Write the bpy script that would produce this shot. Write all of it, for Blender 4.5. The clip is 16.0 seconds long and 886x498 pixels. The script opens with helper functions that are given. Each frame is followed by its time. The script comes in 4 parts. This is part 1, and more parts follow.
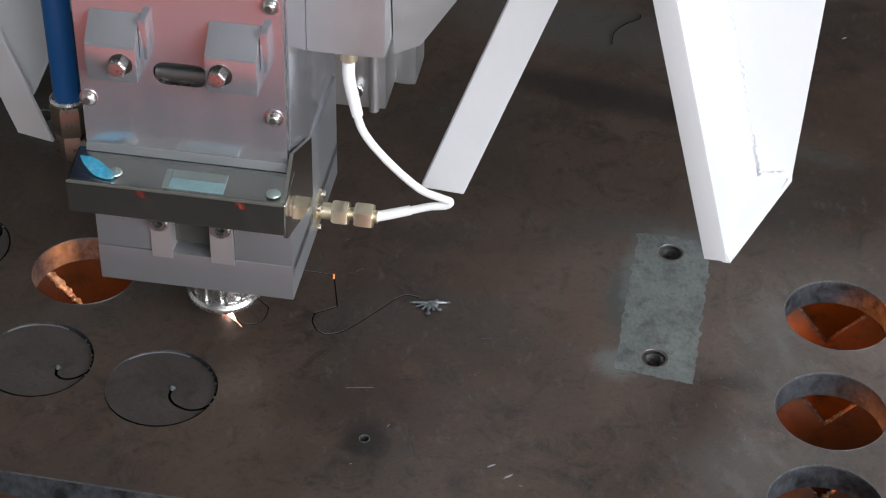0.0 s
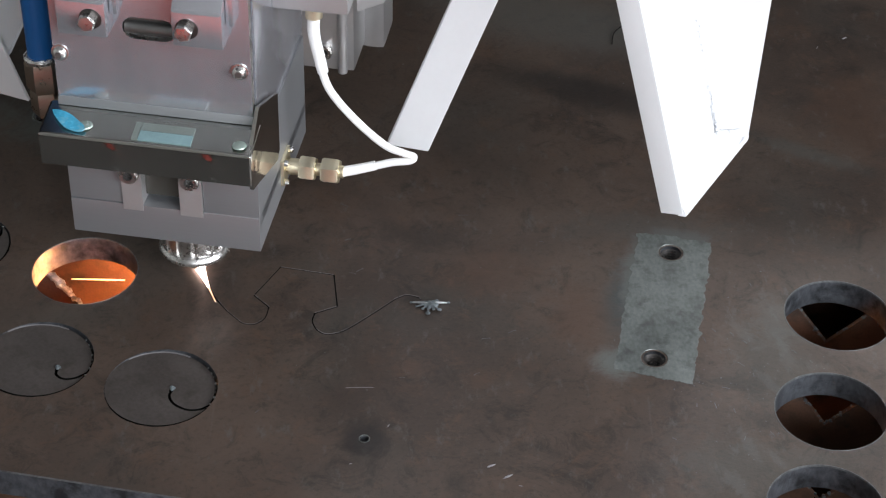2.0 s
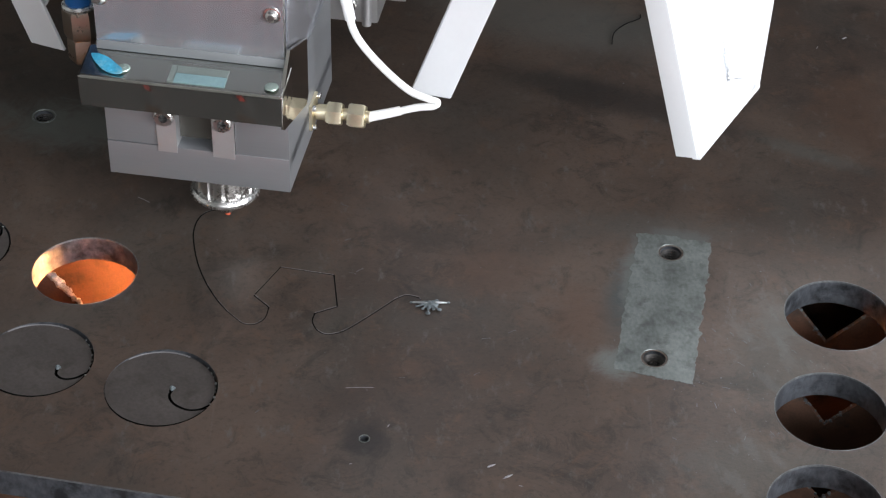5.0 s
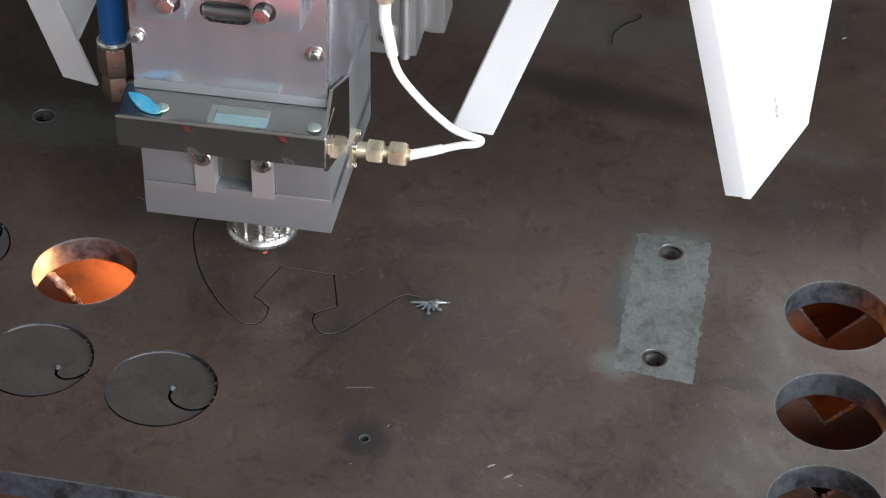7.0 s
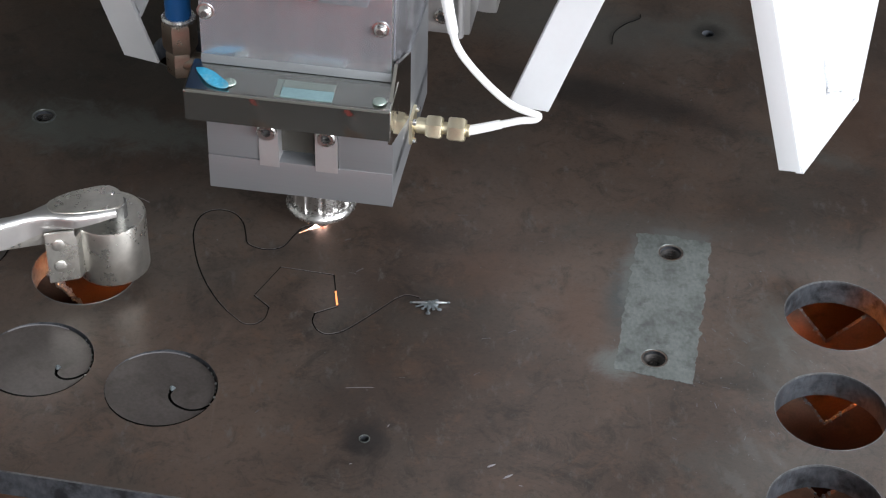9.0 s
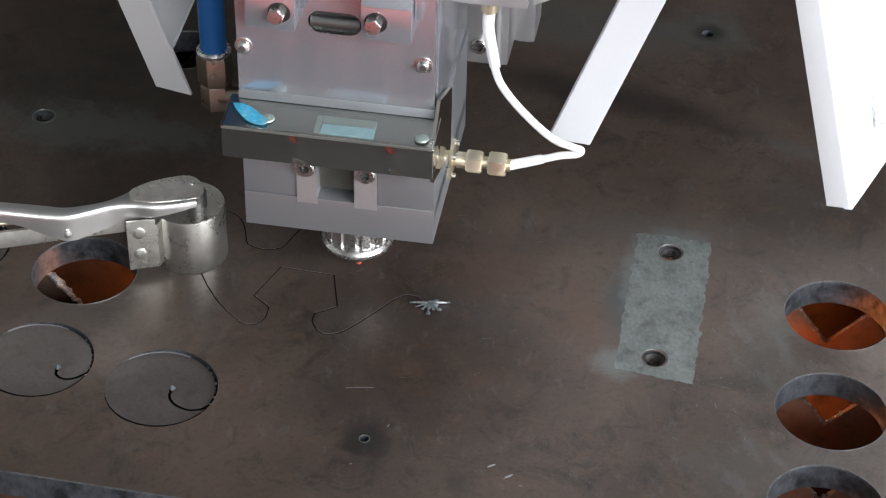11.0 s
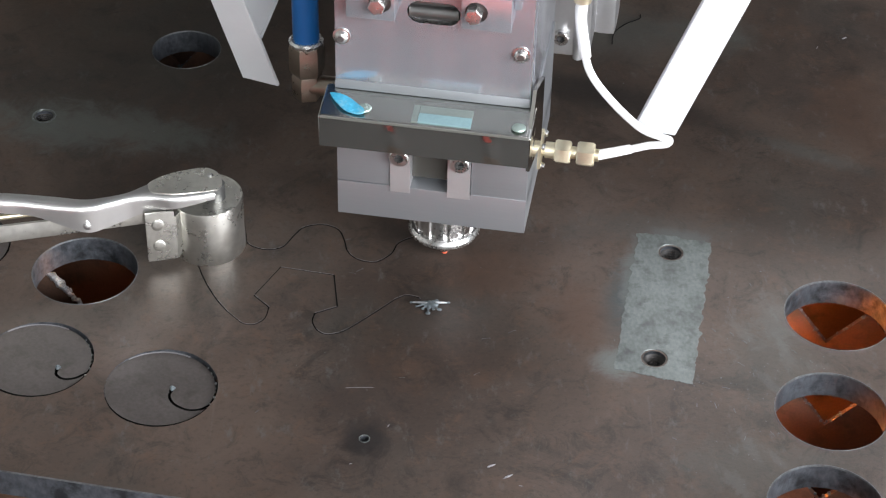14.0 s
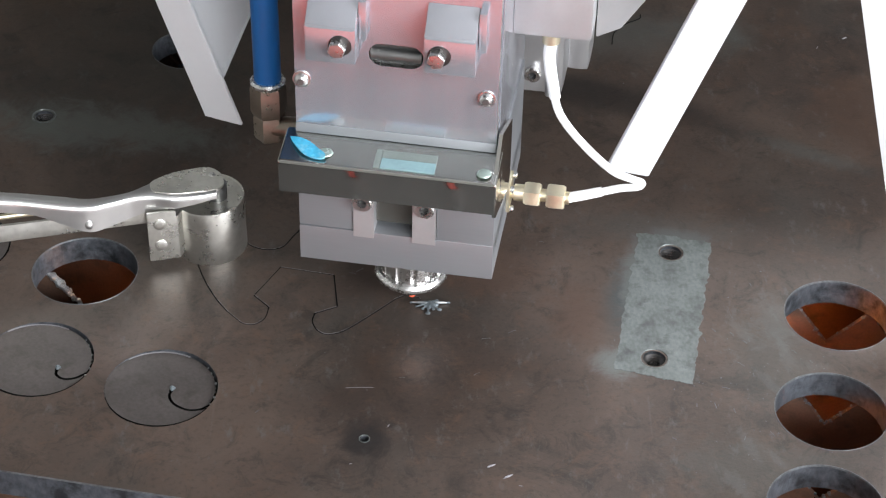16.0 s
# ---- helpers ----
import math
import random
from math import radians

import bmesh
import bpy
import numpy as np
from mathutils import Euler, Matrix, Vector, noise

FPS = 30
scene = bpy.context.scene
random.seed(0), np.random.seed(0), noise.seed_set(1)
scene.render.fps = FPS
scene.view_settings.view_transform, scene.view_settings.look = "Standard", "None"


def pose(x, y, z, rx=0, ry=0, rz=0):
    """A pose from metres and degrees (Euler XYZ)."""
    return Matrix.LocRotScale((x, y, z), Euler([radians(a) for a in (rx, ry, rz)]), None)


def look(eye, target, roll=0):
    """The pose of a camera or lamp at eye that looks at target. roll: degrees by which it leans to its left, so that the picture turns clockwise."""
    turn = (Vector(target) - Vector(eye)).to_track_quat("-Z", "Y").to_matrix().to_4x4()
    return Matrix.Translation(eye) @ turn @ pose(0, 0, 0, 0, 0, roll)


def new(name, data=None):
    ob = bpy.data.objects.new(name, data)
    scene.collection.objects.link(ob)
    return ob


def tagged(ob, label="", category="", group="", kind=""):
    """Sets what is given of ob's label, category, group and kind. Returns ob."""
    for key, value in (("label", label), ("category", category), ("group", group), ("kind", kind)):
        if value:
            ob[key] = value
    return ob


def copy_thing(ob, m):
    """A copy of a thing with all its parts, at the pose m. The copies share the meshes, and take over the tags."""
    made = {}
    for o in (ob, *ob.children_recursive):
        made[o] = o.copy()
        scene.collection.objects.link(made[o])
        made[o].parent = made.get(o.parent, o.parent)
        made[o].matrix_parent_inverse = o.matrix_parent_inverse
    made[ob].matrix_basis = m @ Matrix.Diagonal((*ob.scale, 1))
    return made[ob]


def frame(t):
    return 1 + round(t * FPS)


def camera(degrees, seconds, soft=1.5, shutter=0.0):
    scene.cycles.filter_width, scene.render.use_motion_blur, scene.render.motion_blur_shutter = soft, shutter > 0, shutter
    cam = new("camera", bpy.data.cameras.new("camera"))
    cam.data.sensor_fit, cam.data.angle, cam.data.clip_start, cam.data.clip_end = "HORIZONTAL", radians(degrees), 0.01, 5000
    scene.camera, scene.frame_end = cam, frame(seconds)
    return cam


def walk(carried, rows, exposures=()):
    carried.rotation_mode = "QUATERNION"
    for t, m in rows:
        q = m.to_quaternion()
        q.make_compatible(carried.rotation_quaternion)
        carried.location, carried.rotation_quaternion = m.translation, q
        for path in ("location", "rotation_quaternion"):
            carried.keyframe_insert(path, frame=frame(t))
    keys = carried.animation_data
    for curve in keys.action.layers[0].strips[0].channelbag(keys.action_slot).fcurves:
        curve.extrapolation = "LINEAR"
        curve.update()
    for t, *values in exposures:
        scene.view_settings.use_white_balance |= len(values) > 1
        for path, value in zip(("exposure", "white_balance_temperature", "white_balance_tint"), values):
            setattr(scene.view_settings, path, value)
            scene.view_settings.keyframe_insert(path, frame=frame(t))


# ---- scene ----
# The cutting bed of a laser machine: a still camera looks down on a steel plate while the head cuts a figure.
PITCH = 38.9
EYE = Vector((0.0, 0.0, 0.55))
AIM = EYE + Vector((0, math.cos(radians(PITCH)), -math.sin(radians(PITCH))))
cam = camera(24.31, 16.0, soft=1.2)
walk(cam, [(0.0, look(EYE, AIM, 1.27)), (16.0, look(EYE, AIM, 1.27))],
     exposures=[(0.0, -0.42), (1.0, -0.32), (2.0, -0.25), (3.0, -0.4), (3.5, -0.42), (4.2, -0.3), (6.3, 0.16), (7.0, 0.0), (8.0, -0.07), (9.0, -0.09), (11.3, -0.02), (12.5, 0.09), (14.0, 0.38), (15.5, 0.48), (16.0, 0.48)])

# ---- light ----
world = bpy.data.worlds.new("sky")
scene.world = world
world.use_nodes = True
wn = world.node_tree
sky = wn.nodes.new("ShaderNodeTexSky")
sky.sky_type, sky.sun_disc = "NISHITA", False
sky.sun_elevation, sky.sun_rotation = radians(40), radians(60)
wn.links.new(sky.outputs["Color"], wn.nodes["Background"].inputs["Color"])
wn.nodes["Background"].inputs["Strength"].default_value = 0.12


def area_light(name, m, sx, sy, watts, colour):
    data = bpy.data.lights.new(name, "AREA")
    data.shape, data.size, data.size_y, data.energy, data.color = "RECTANGLE", sx, sy, watts, colour
    ob = new(name, data)
    ob.matrix_world = m
    return ob


area_light("window_light_side", look((2.92, -1.4, 1.45), (0, 0.7, 0.1)), 2.4, 1.7, 235, (0.93, 0.955, 1.0))
# Added fill that lifts the faces turned to the camera.
area_light("window_light_front", look((1.2, -2.42, 1.6), (0, 0.7, 0.2)), 2.4, 1.5, 100, (0.96, 0.97, 1.0))
# Added lamp, set where the plate mirrors it as a sheen.
area_light("window_light_high", look((1.7, 3.93, 2.48), (0.2, 0.6, 0.0)), 2.0, 0.5, 41, (0.97, 0.98, 1.0))
# Weak fill added from overhead.
area_light("roof_light", look((1.8, 1.0, 2.95), (1.8, 1.0, 0)), 2.0, 1.2, 16, (0.97, 0.98, 1.0))


# ---- materials ----
def material(name, colour, rough=0.5, metal=0.0, spread=0.12, scale=120.0, stretch=(1, 1, 1), bump=0.05, grain=900.0,
             rough_spread=0.1, emit=None, strength=0.0, spots=None, spot_scale=30.0, spot_cut=(0.5, 0.65), depth=0.0004):
    m = bpy.data.materials.new(name)
    m.use_nodes = True
    nt = m.node_tree
    n, link = nt.nodes, nt.links.new
    b = n["Principled BSDF"]
    b.inputs["Roughness"].default_value, b.inputs["Metallic"].default_value = rough, metal
    b.inputs["Base Color"].default_value = (*colour, 1)
    if emit:
        b.inputs["Emission Color"].default_value = (*emit, 1)
        b.inputs["Emission Strength"].default_value = strength
        return m
    co = n.new("ShaderNodeTexCoord")
    mp = n.new("ShaderNodeMapping")
    mp.inputs["Scale"].default_value = stretch
    link(co.outputs["Object"], mp.inputs["Vector"])
    big, fine = n.new("ShaderNodeTexNoise"), n.new("ShaderNodeTexNoise")
    for node, s, d in ((big, scale, 6.0), (fine, grain, 3.0)):
        node.inputs["Scale"].default_value, node.inputs["Detail"].default_value = s, d
        link(mp.outputs["Vector"], node.inputs["Vector"])
    mix = n.new("ShaderNodeMix")
    mix.data_type, mix.blend_type = "FLOAT", "MIX"
    mix.inputs["Factor"].default_value = 0.4
    link(big.outputs["Fac"], mix.inputs["A"])
    link(fine.outputs["Fac"], mix.inputs["B"])
    ramp = n.new("ShaderNodeValToRGB")
    ramp.color_ramp.elements[0].position, ramp.color_ramp.elements[1].position = 0.3, 0.7
    ramp.color_ramp.elements[0].color = (*[c * (1 - spread) for c in colour], 1)
    ramp.color_ramp.elements[1].color = (*[min(1, c * (1 + spread)) for c in colour], 1)
    link(mix.outputs["Result"], ramp.inputs["Fac"])
    out = ramp.outputs["Color"]
    if spots:
        sp = n.new("ShaderNodeTexNoise")
        sp.inputs["Scale"].default_value, sp.inputs["Detail"].default_value, sp.inputs["Roughness"].default_value = spot_scale, 5.0, 0.65
        link(co.outputs["Object"], sp.inputs["Vector"])
        cut = n.new("ShaderNodeMapRange")
        cut.inputs["From Min"].default_value, cut.inputs["From Max"].default_value = spot_cut
        link(sp.outputs["Fac"], cut.inputs["Value"])
        mc = n.new("ShaderNodeMix")
        mc.data_type = "RGBA"
        link(cut.outputs["Result"], mc.inputs["Factor"])
        link(out, mc.inputs["A"])
        mc.inputs["B"].default_value = (*spots, 1)
        out = mc.outputs["Result"]
    link(out, b.inputs["Base Color"])
    rr = n.new("ShaderNodeMapRange")
    rr.inputs["To Min"].default_value, rr.inputs["To Max"].default_value = max(0.02, rough - rough_spread), min(1, rough + rough_spread)
    rr.inputs["From Min"].default_value, rr.inputs["From Max"].default_value = 0.3, 0.7
    link(mix.outputs["Result"], rr.inputs["Value"])
    link(rr.outputs["Result"], b.inputs["Roughness"])
    if bump:
        bp = n.new("ShaderNodeBump")
        bp.inputs["Strength"].default_value, bp.inputs["Distance"].default_value = bump, depth
        link(mix.outputs["Result"], bp.inputs["Height"])
        link(bp.outputs["Normal"], b.inputs["Normal"])
    return m


def plate_material():
    """Hot-rolled steel: brown mill scale, grey-green rubbed areas, rust blooms, oily dark stains and fine scratches,
    plus painted shade and sheen.
    """
    m = bpy.data.materials.new("mill_scale")
    m.use_nodes = True
    nt = m.node_tree
    n, link = nt.nodes, nt.links.new
    b = n["Principled BSDF"]
    co = n.new("ShaderNodeTexCoord")

    def field(scale, detail, rough, stretch=(1, 1, 1), turn=0.0, distort=0.0):
        mp = n.new("ShaderNodeMapping")
        mp.inputs["Scale"].default_value, mp.inputs["Rotation"].default_value = stretch, (0, 0, turn)
        link(co.outputs["Object"], mp.inputs["Vector"])
        t = n.new("ShaderNodeTexNoise")
        for k, v in (("Scale", scale), ("Detail", detail), ("Roughness", rough), ("Distortion", distort)):
            t.inputs[k].default_value = v
        link(mp.outputs["Vector"], t.inputs["Vector"])
        return t.outputs["Fac"]

    def cut(fac, lo, hi, top=1.0):
        r = n.new("ShaderNodeMapRange")
        r.inputs["From Min"].default_value, r.inputs["From Max"].default_value, r.inputs["To Max"].default_value = lo, hi, top
        link(fac, r.inputs["Value"])
        return r.outputs["Result"]

    def over(base, colour, fac):
        x = n.new("ShaderNodeMix")
        x.data_type = "RGBA"
        link(fac, x.inputs["Factor"])
        if isinstance(base, tuple):
            x.inputs["A"].default_value = (*base, 1)
        else:
            link(base, x.inputs["A"])
        x.inputs["B"].default_value = (*colour, 1)
        return x.outputs["Result"]

    cloud = field(9, 6, 0.6, distort=0.6)
    col = over((0.050, 0.036, 0.029), (0.093, 0.067, 0.053), cut(cloud, 0.37, 0.63))
    col = over(col, (0.052, 0.051, 0.046), cut(field(6, 5, 0.6, distort=0.4), 0.52, 0.68, 0.75))
    col = over(col, (0.095, 0.052, 0.032), cut(field(26, 6, 0.7), 0.56, 0.72, 0.45))
    col = over(col, (0.020, 0.018, 0.017), cut(field(15, 7, 0.72, distort=0.8), 0.56, 0.70, 0.6))
    col = over(col, (0.13, 0.11, 0.095), cut(field(300, 4, 0.7), 0.60, 0.78, 0.35))
    col = over(col, (0.17, 0.16, 0.15), cut(field(90, 3, 0.6, (1, 0.05, 1), 1.2), 0.69, 0.76, 0.30))
    col = over(col, (0.016, 0.014, 0.013), cut(field(48, 9, 0.8, distort=1.0), 0.52, 0.64, 0.60))
    col = over(col, (0.099, 0.060, 0.040), cut(field(75, 8, 0.8, distort=0.6), 0.54, 0.66, 0.52))
    col = over(col, (0.10, 0.10, 0.094), cut(field(130, 6, 0.75, (1, 0.5, 1), 0.5), 0.57, 0.68, 0.52))
    col = over(col, (0.022, 0.019, 0.018), cut(field(420, 4, 0.7), 0.52, 0.70, 0.45))

    def blotch(base, x, y, rx, ry, colour, amount, ragged=0.5, turn=0.0):
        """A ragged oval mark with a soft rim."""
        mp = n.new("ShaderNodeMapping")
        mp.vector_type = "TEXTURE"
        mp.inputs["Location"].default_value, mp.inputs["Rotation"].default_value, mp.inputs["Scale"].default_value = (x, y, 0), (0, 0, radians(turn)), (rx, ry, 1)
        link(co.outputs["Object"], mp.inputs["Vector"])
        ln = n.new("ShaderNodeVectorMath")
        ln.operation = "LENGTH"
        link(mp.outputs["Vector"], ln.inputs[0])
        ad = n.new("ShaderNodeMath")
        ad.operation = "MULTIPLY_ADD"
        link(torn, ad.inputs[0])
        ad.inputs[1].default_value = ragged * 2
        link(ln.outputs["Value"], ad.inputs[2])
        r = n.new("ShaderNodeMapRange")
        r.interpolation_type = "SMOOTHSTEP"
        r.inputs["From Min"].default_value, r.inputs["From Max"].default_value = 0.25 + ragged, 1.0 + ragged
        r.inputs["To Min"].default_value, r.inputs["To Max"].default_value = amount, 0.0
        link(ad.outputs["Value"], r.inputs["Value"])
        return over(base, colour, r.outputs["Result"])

    torn = field(55, 10, 0.82, distort=0.8)
    green, soot_shade, rust = (0.070, 0.076, 0.070), (0.014, 0.013, 0.013), (0.085, 0.046, 0.030)
    for mark in ((0.0745, 0.650, 0.012, 0.034, (0.045, 0.055, 0.056), 0.85, 0.9, -10), (0.070, 0.612, 0.012, 0.012, (0.13, 0.14, 0.135), 0.85, 1.1), (0.0800, 0.668, 0.007, 0.030, (0.11, 0.12, 0.116), 0.8, 1.1, -10), (0.100, 0.694, 0.018, 0.007, (0.11, 0.12, 0.116), 0.7, 1.2, -10), (0.057, 0.640, 0.020, 0.028, rust, 0.45, 1.2),
                 (0.133, 0.612, 0.026, 0.036, green, 0.32, 1.4), (0.120, 0.556, 0.044, 0.026, green, 0.3, 1.5), (0.136, 0.640, 0.014, 0.024, (0.11, 0.115, 0.108), 0.35, 1.4), (0.120, 0.600, 0.016, 0.008, soot_shade, 0.4, 1.8),
                 (0.128, 0.5800, 0.020, 0.009, soot_shade, 0.4, 1.8, -20), (-0.006, 0.690, 0.030, 0.014, soot_shade, 0.4, 1.4), (0.022, 0.668, 0.034, 0.024, rust, 0.3, 1.3), (-0.0284, 0.5652, 0.012, 0.014, soot_shade, 0.8, 0.6),
                 (-0.046, 0.588, 0.026, 0.024, soot_shade, 0.25, 1.2), (0.128, 0.855, 0.030, 0.026, green, 0.55, 0.9), (0.128, 0.8547, 0.011, 0.011, soot_shade, 0.8, 1.0), (0.165, 0.757, 0.040, 0.008, green, 0.45, 1.2, -28),
                 # Lighter plate beyond the band at (0.055, 0.864) is painted light as well.
                 # Shade painted in: dark band at (0.080, 0.797), dim far left at (-0.16, 0.815).
                 (0.080, 0.797, 0.095, 0.018, soot_shade, 0.65, 0.4, -21), (-0.16, 0.815, 0.10, 0.085, (0.034, 0.037, 0.033), 0.35, 1.2), (0.190, 0.790, 0.030, 0.050, rust, 0.35, 1.3), (0.055, 0.864, 0.095, 0.036, (0.085, 0.086, 0.080), 0.6, 0.4, -18), (-0.185, 0.7725, 0.015, 0.018, green, 0.7, 0.8),
                 # Pale sheen painted on at (-0.160, 0.765).
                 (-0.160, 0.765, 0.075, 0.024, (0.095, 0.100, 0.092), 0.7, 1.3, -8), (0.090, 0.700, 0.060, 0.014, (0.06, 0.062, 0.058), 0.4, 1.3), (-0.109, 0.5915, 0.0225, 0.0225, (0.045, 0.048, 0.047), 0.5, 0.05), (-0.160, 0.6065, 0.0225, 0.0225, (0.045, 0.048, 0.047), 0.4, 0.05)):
        col = blotch(col, *mark)
    for x, y, rx, ry, turn in ((0.122, 0.632, 0.003, 0.014, 24), (0.131, 0.600, 0.0025, 0.012, 30), (0.117, 0.571, 0.003, 0.016, 18), (0.128, 0.560, 0.002, 0.012, 35), (0.139, 0.618, 0.004, 0.012, 12), (0.112, 0.545, 0.004, 0.013, 28), (0.152, 0.612, 0.007, 0.004, 0)):
        col = blotch(col, x, y, rx, ry, (0.12, 0.124, 0.116), 0.22, 2.4, turn)
    link(col, b.inputs["Base Color"])
    b.inputs["Metallic"].default_value = 0.25
    grain = field(700, 4, 0.65)
    r = n.new("ShaderNodeMapRange")
    r.inputs["From Min"].default_value, r.inputs["From Max"].default_value = 0.35, 0.65
    r.inputs["To Min"].default_value, r.inputs["To Max"].default_value = 0.30, 0.46
    link(field(14, 6, 0.65), r.inputs["Value"])
    link(r.outputs["Result"], b.inputs["Roughness"])
    bp = n.new("ShaderNodeBump")
    bp.inputs["Strength"].default_value, bp.inputs["Distance"].default_value = 0.16, 0.0004
    link(grain, bp.inputs["Height"])
    link(bp.outputs["Normal"], b.inputs["Normal"])
    return m


PLATE = plate_material()
CUT_WALL = material("cut_edge", (0.105, 0.113, 0.128), 0.42, 0.6, 0.55, 45, (1, 1, 0.5), 0.8, 500, spots=(0.026, 0.028, 0.031), spot_scale=90, spot_cut=(0.46, 0.66))
BARE = material("ground_steel", (0.148, 0.163, 0.157), 0.40, 0.5, 0.42, 90, (1, 0.6, 1), 0.25, 700, spots=(0.080, 0.087, 0.084), spot_scale=130, spot_cut=(0.50, 0.70))
SLUG = material("grey_mill_scale", (0.066, 0.057, 0.053), 0.38, 0.25, 0.35, 60, bump=0.16, grain=700, spots=(0.040, 0.034, 0.030), spot_scale=120, spot_cut=(0.48, 0.7))
BORE = material("dark_bore", (0.06, 0.056, 0.054), 0.3, 0.7)
# Near-black, hardly any gloss: shade painted into the slots, also the wire scrap.
DARK = material("slot_shade_and_wire", (0.006, 0.006, 0.006), 0.9)
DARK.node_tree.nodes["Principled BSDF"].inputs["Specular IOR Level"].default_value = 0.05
WORN = material("worn_edge", (0.13, 0.135, 0.14), 0.4, 0.6, 0.5, 200)
# Bright bare steel; kerf() also paints the lit slot wall with it.
LIP = material("bare_steel_lit_wall", (0.26, 0.25, 0.26), 0.4, 0.6)
CINDER = material("blue_grey_cinder", (0.13, 0.15, 0.16), 0.4, 0.5, 0.4, 300, bump=0.4)
SLAG = material("slag", (0.42, 0.44, 0.45), 0.35, 0.8, 0.4, 300, bump=0.4)
SLAT = material("scorched_slat", (0.12, 0.066, 0.044), 0.75, 0.1, 0.35, 60, bump=0.4, spots=(0.045, 0.034, 0.028), spot_scale=40)
ALU = material("brushed_aluminium", (0.52, 0.53, 0.575), 0.17, 0.78, 0.06, 60, (1, 1, 0.03), 0.008, 1500, 0.05)
ALU_BLOCK = material("milled_aluminium", (0.37, 0.385, 0.405), 0.36, 0.75, 0.05, 50, (0.04, 0.04, 1), 0.025, 1400, 0.06)
ALU_CAST = material("anodised_aluminium", (0.62, 0.62, 0.63), 0.45, 0.85, 0.05, 80, bump=0.04)
CHROME = material("mirror_steel", (0.62, 0.61, 0.58), 0.08, 1.0, 0.04, 22, bump=0.10, grain=45, rough_spread=0.02, depth=0.003)
STEEL = material("bright_steel", (0.66, 0.65, 0.64), 0.28, 1.0, 0.08, 90, bump=0.03)
GALV = material("tinned_sheet_steel", (0.66, 0.645, 0.60), 0.30, 0.95, 0.16, 70, bump=0.10, rough_spread=0.08, spots=(0.40, 0.385, 0.35), spot_scale=22, spot_cut=(0.46, 0.70), grain=400)
TIN = material("bright_tinned_steel", (0.70, 0.69, 0.68), 0.30, 0.95, 0.05, 60, bump=0, rough_spread=0.015, grain=300)
GOLD = material("gold_plating", (0.84, 0.76, 0.56), 0.40, 1.0, 0.06, 200, bump=0.02)
BRONZE = material("nickel_brass", (0.34, 0.29, 0.24), 0.32, 1.0, 0.12, 120, bump=0.05)
WHITE = material("white_paint", (0.66, 0.67, 0.69), 0.38, 0.0, 0.02, 60, bump=0.12, grain=420, rough_spread=0.06)
CABLE = material("white_sheath", (0.80, 0.80, 0.79), 0.42, 0.0, 0.04, 300, bump=0.08)
BLUE = material("blue_tube", (0.009, 0.10, 0.31), 0.38, 0.0, 0.06, 90, bump=0.03)
FILM = material("blue_film", (0.04, 0.27, 0.42), 0.22, 0.0, 0.35, 130, bump=0.5, depth=0.001, spots=(0.16, 0.36, 0.45), spot_scale=160)
PAPER = material("greyish_film", (0.22, 0.255, 0.24), 0.3, 0.4, 0.1, 90, bump=0, rough_spread=0.03)
PALE = material("pale_film", (0.20, 0.31, 0.33), 0.3, 0.2, 0.12, 120, bump=0, rough_spread=0.01)
DULL = material("dull_dark_steel", (0.20, 0.20, 0.195), 0.42, 0.9, 0.1, 90, bump=0.03)
LENS = material("coated_lens", (0.10, 0.098, 0.088), 0.18, 0.5, 0.05, 60, bump=0)
SATIN = material("satin_steel", (0.52, 0.535, 0.50), 0.22, 1.0, 0.06, 40, (0.1, 1, 1), bump=0, rough_spread=0.06)
GLASSY = material("clear_drop", (0.26, 0.32, 0.29), 0.25, 0.3, 0.1, 120)
BLACK = material("black_recess", (0.02, 0.02, 0.02), 0.5)
RED = material("reflected_red", (0.68, 0.13, 0.105), 0.4, 0.0, 0.06, 20)
DARK_GREY = material("dark_grey_enamel", (0.036, 0.034, 0.032), 0.5, 0.0, 0.12, 12, bump=0.05)
HOUSING = material("dark_housing", (0.045, 0.045, 0.048), 0.6, 0.0, 0.3, 12, bump=0.1)
GREY = material("grey_enamel", (0.28, 0.28, 0.29), 0.5, 0.0, 0.06, 12)
WALLS = material("workshop_plaster", (0.42, 0.42, 0.40), 0.85, 0.0, 0.08, 3, bump=0.05, grain=40)
CEIL = material("ceiling_sheet", (0.34, 0.34, 0.33), 0.8, 0.0, 0.06, 4)
CONCRETE = material("concrete", (0.16, 0.155, 0.15), 0.8, 0.0, 0.15, 5, bump=0.1, grain=60)
HOT = material("white_hot_metal", (1, 0.6, 0.4), 0.5, emit=(1.0, 0.70, 0.60), strength=22)
FLARE = material("plasma", (1, 0.7, 0.5), 0.5, emit=(1.0, 0.68, 0.56), strength=52)
TAIL = material("orange_hot_trail", (1, 0.5, 0.3), 0.5, emit=(1.0, 0.50, 0.30), strength=2.6)
EMBER = material("red_glow", (0.5, 0.1, 0.05), 0.5, emit=(1.0, 0.22, 0.16), strength=0.07)
ORANGE = material("slot_firelight", (0.6, 0.2, 0.05), 0.5, emit=(1.0, 0.34, 0.12), strength=1.6)
JET = material("spark_stream", (1, 0.4, 0.1), 0.5, emit=(1.0, 0.34, 0.08), strength=30)
# The next three belong to hidden rods added to make the holes glow.
SLAT_FILL = material("spark_fill_slats", (1, 0.4, 0.1), 0.5, emit=(1.0, 0.27, 0.05), strength=14)
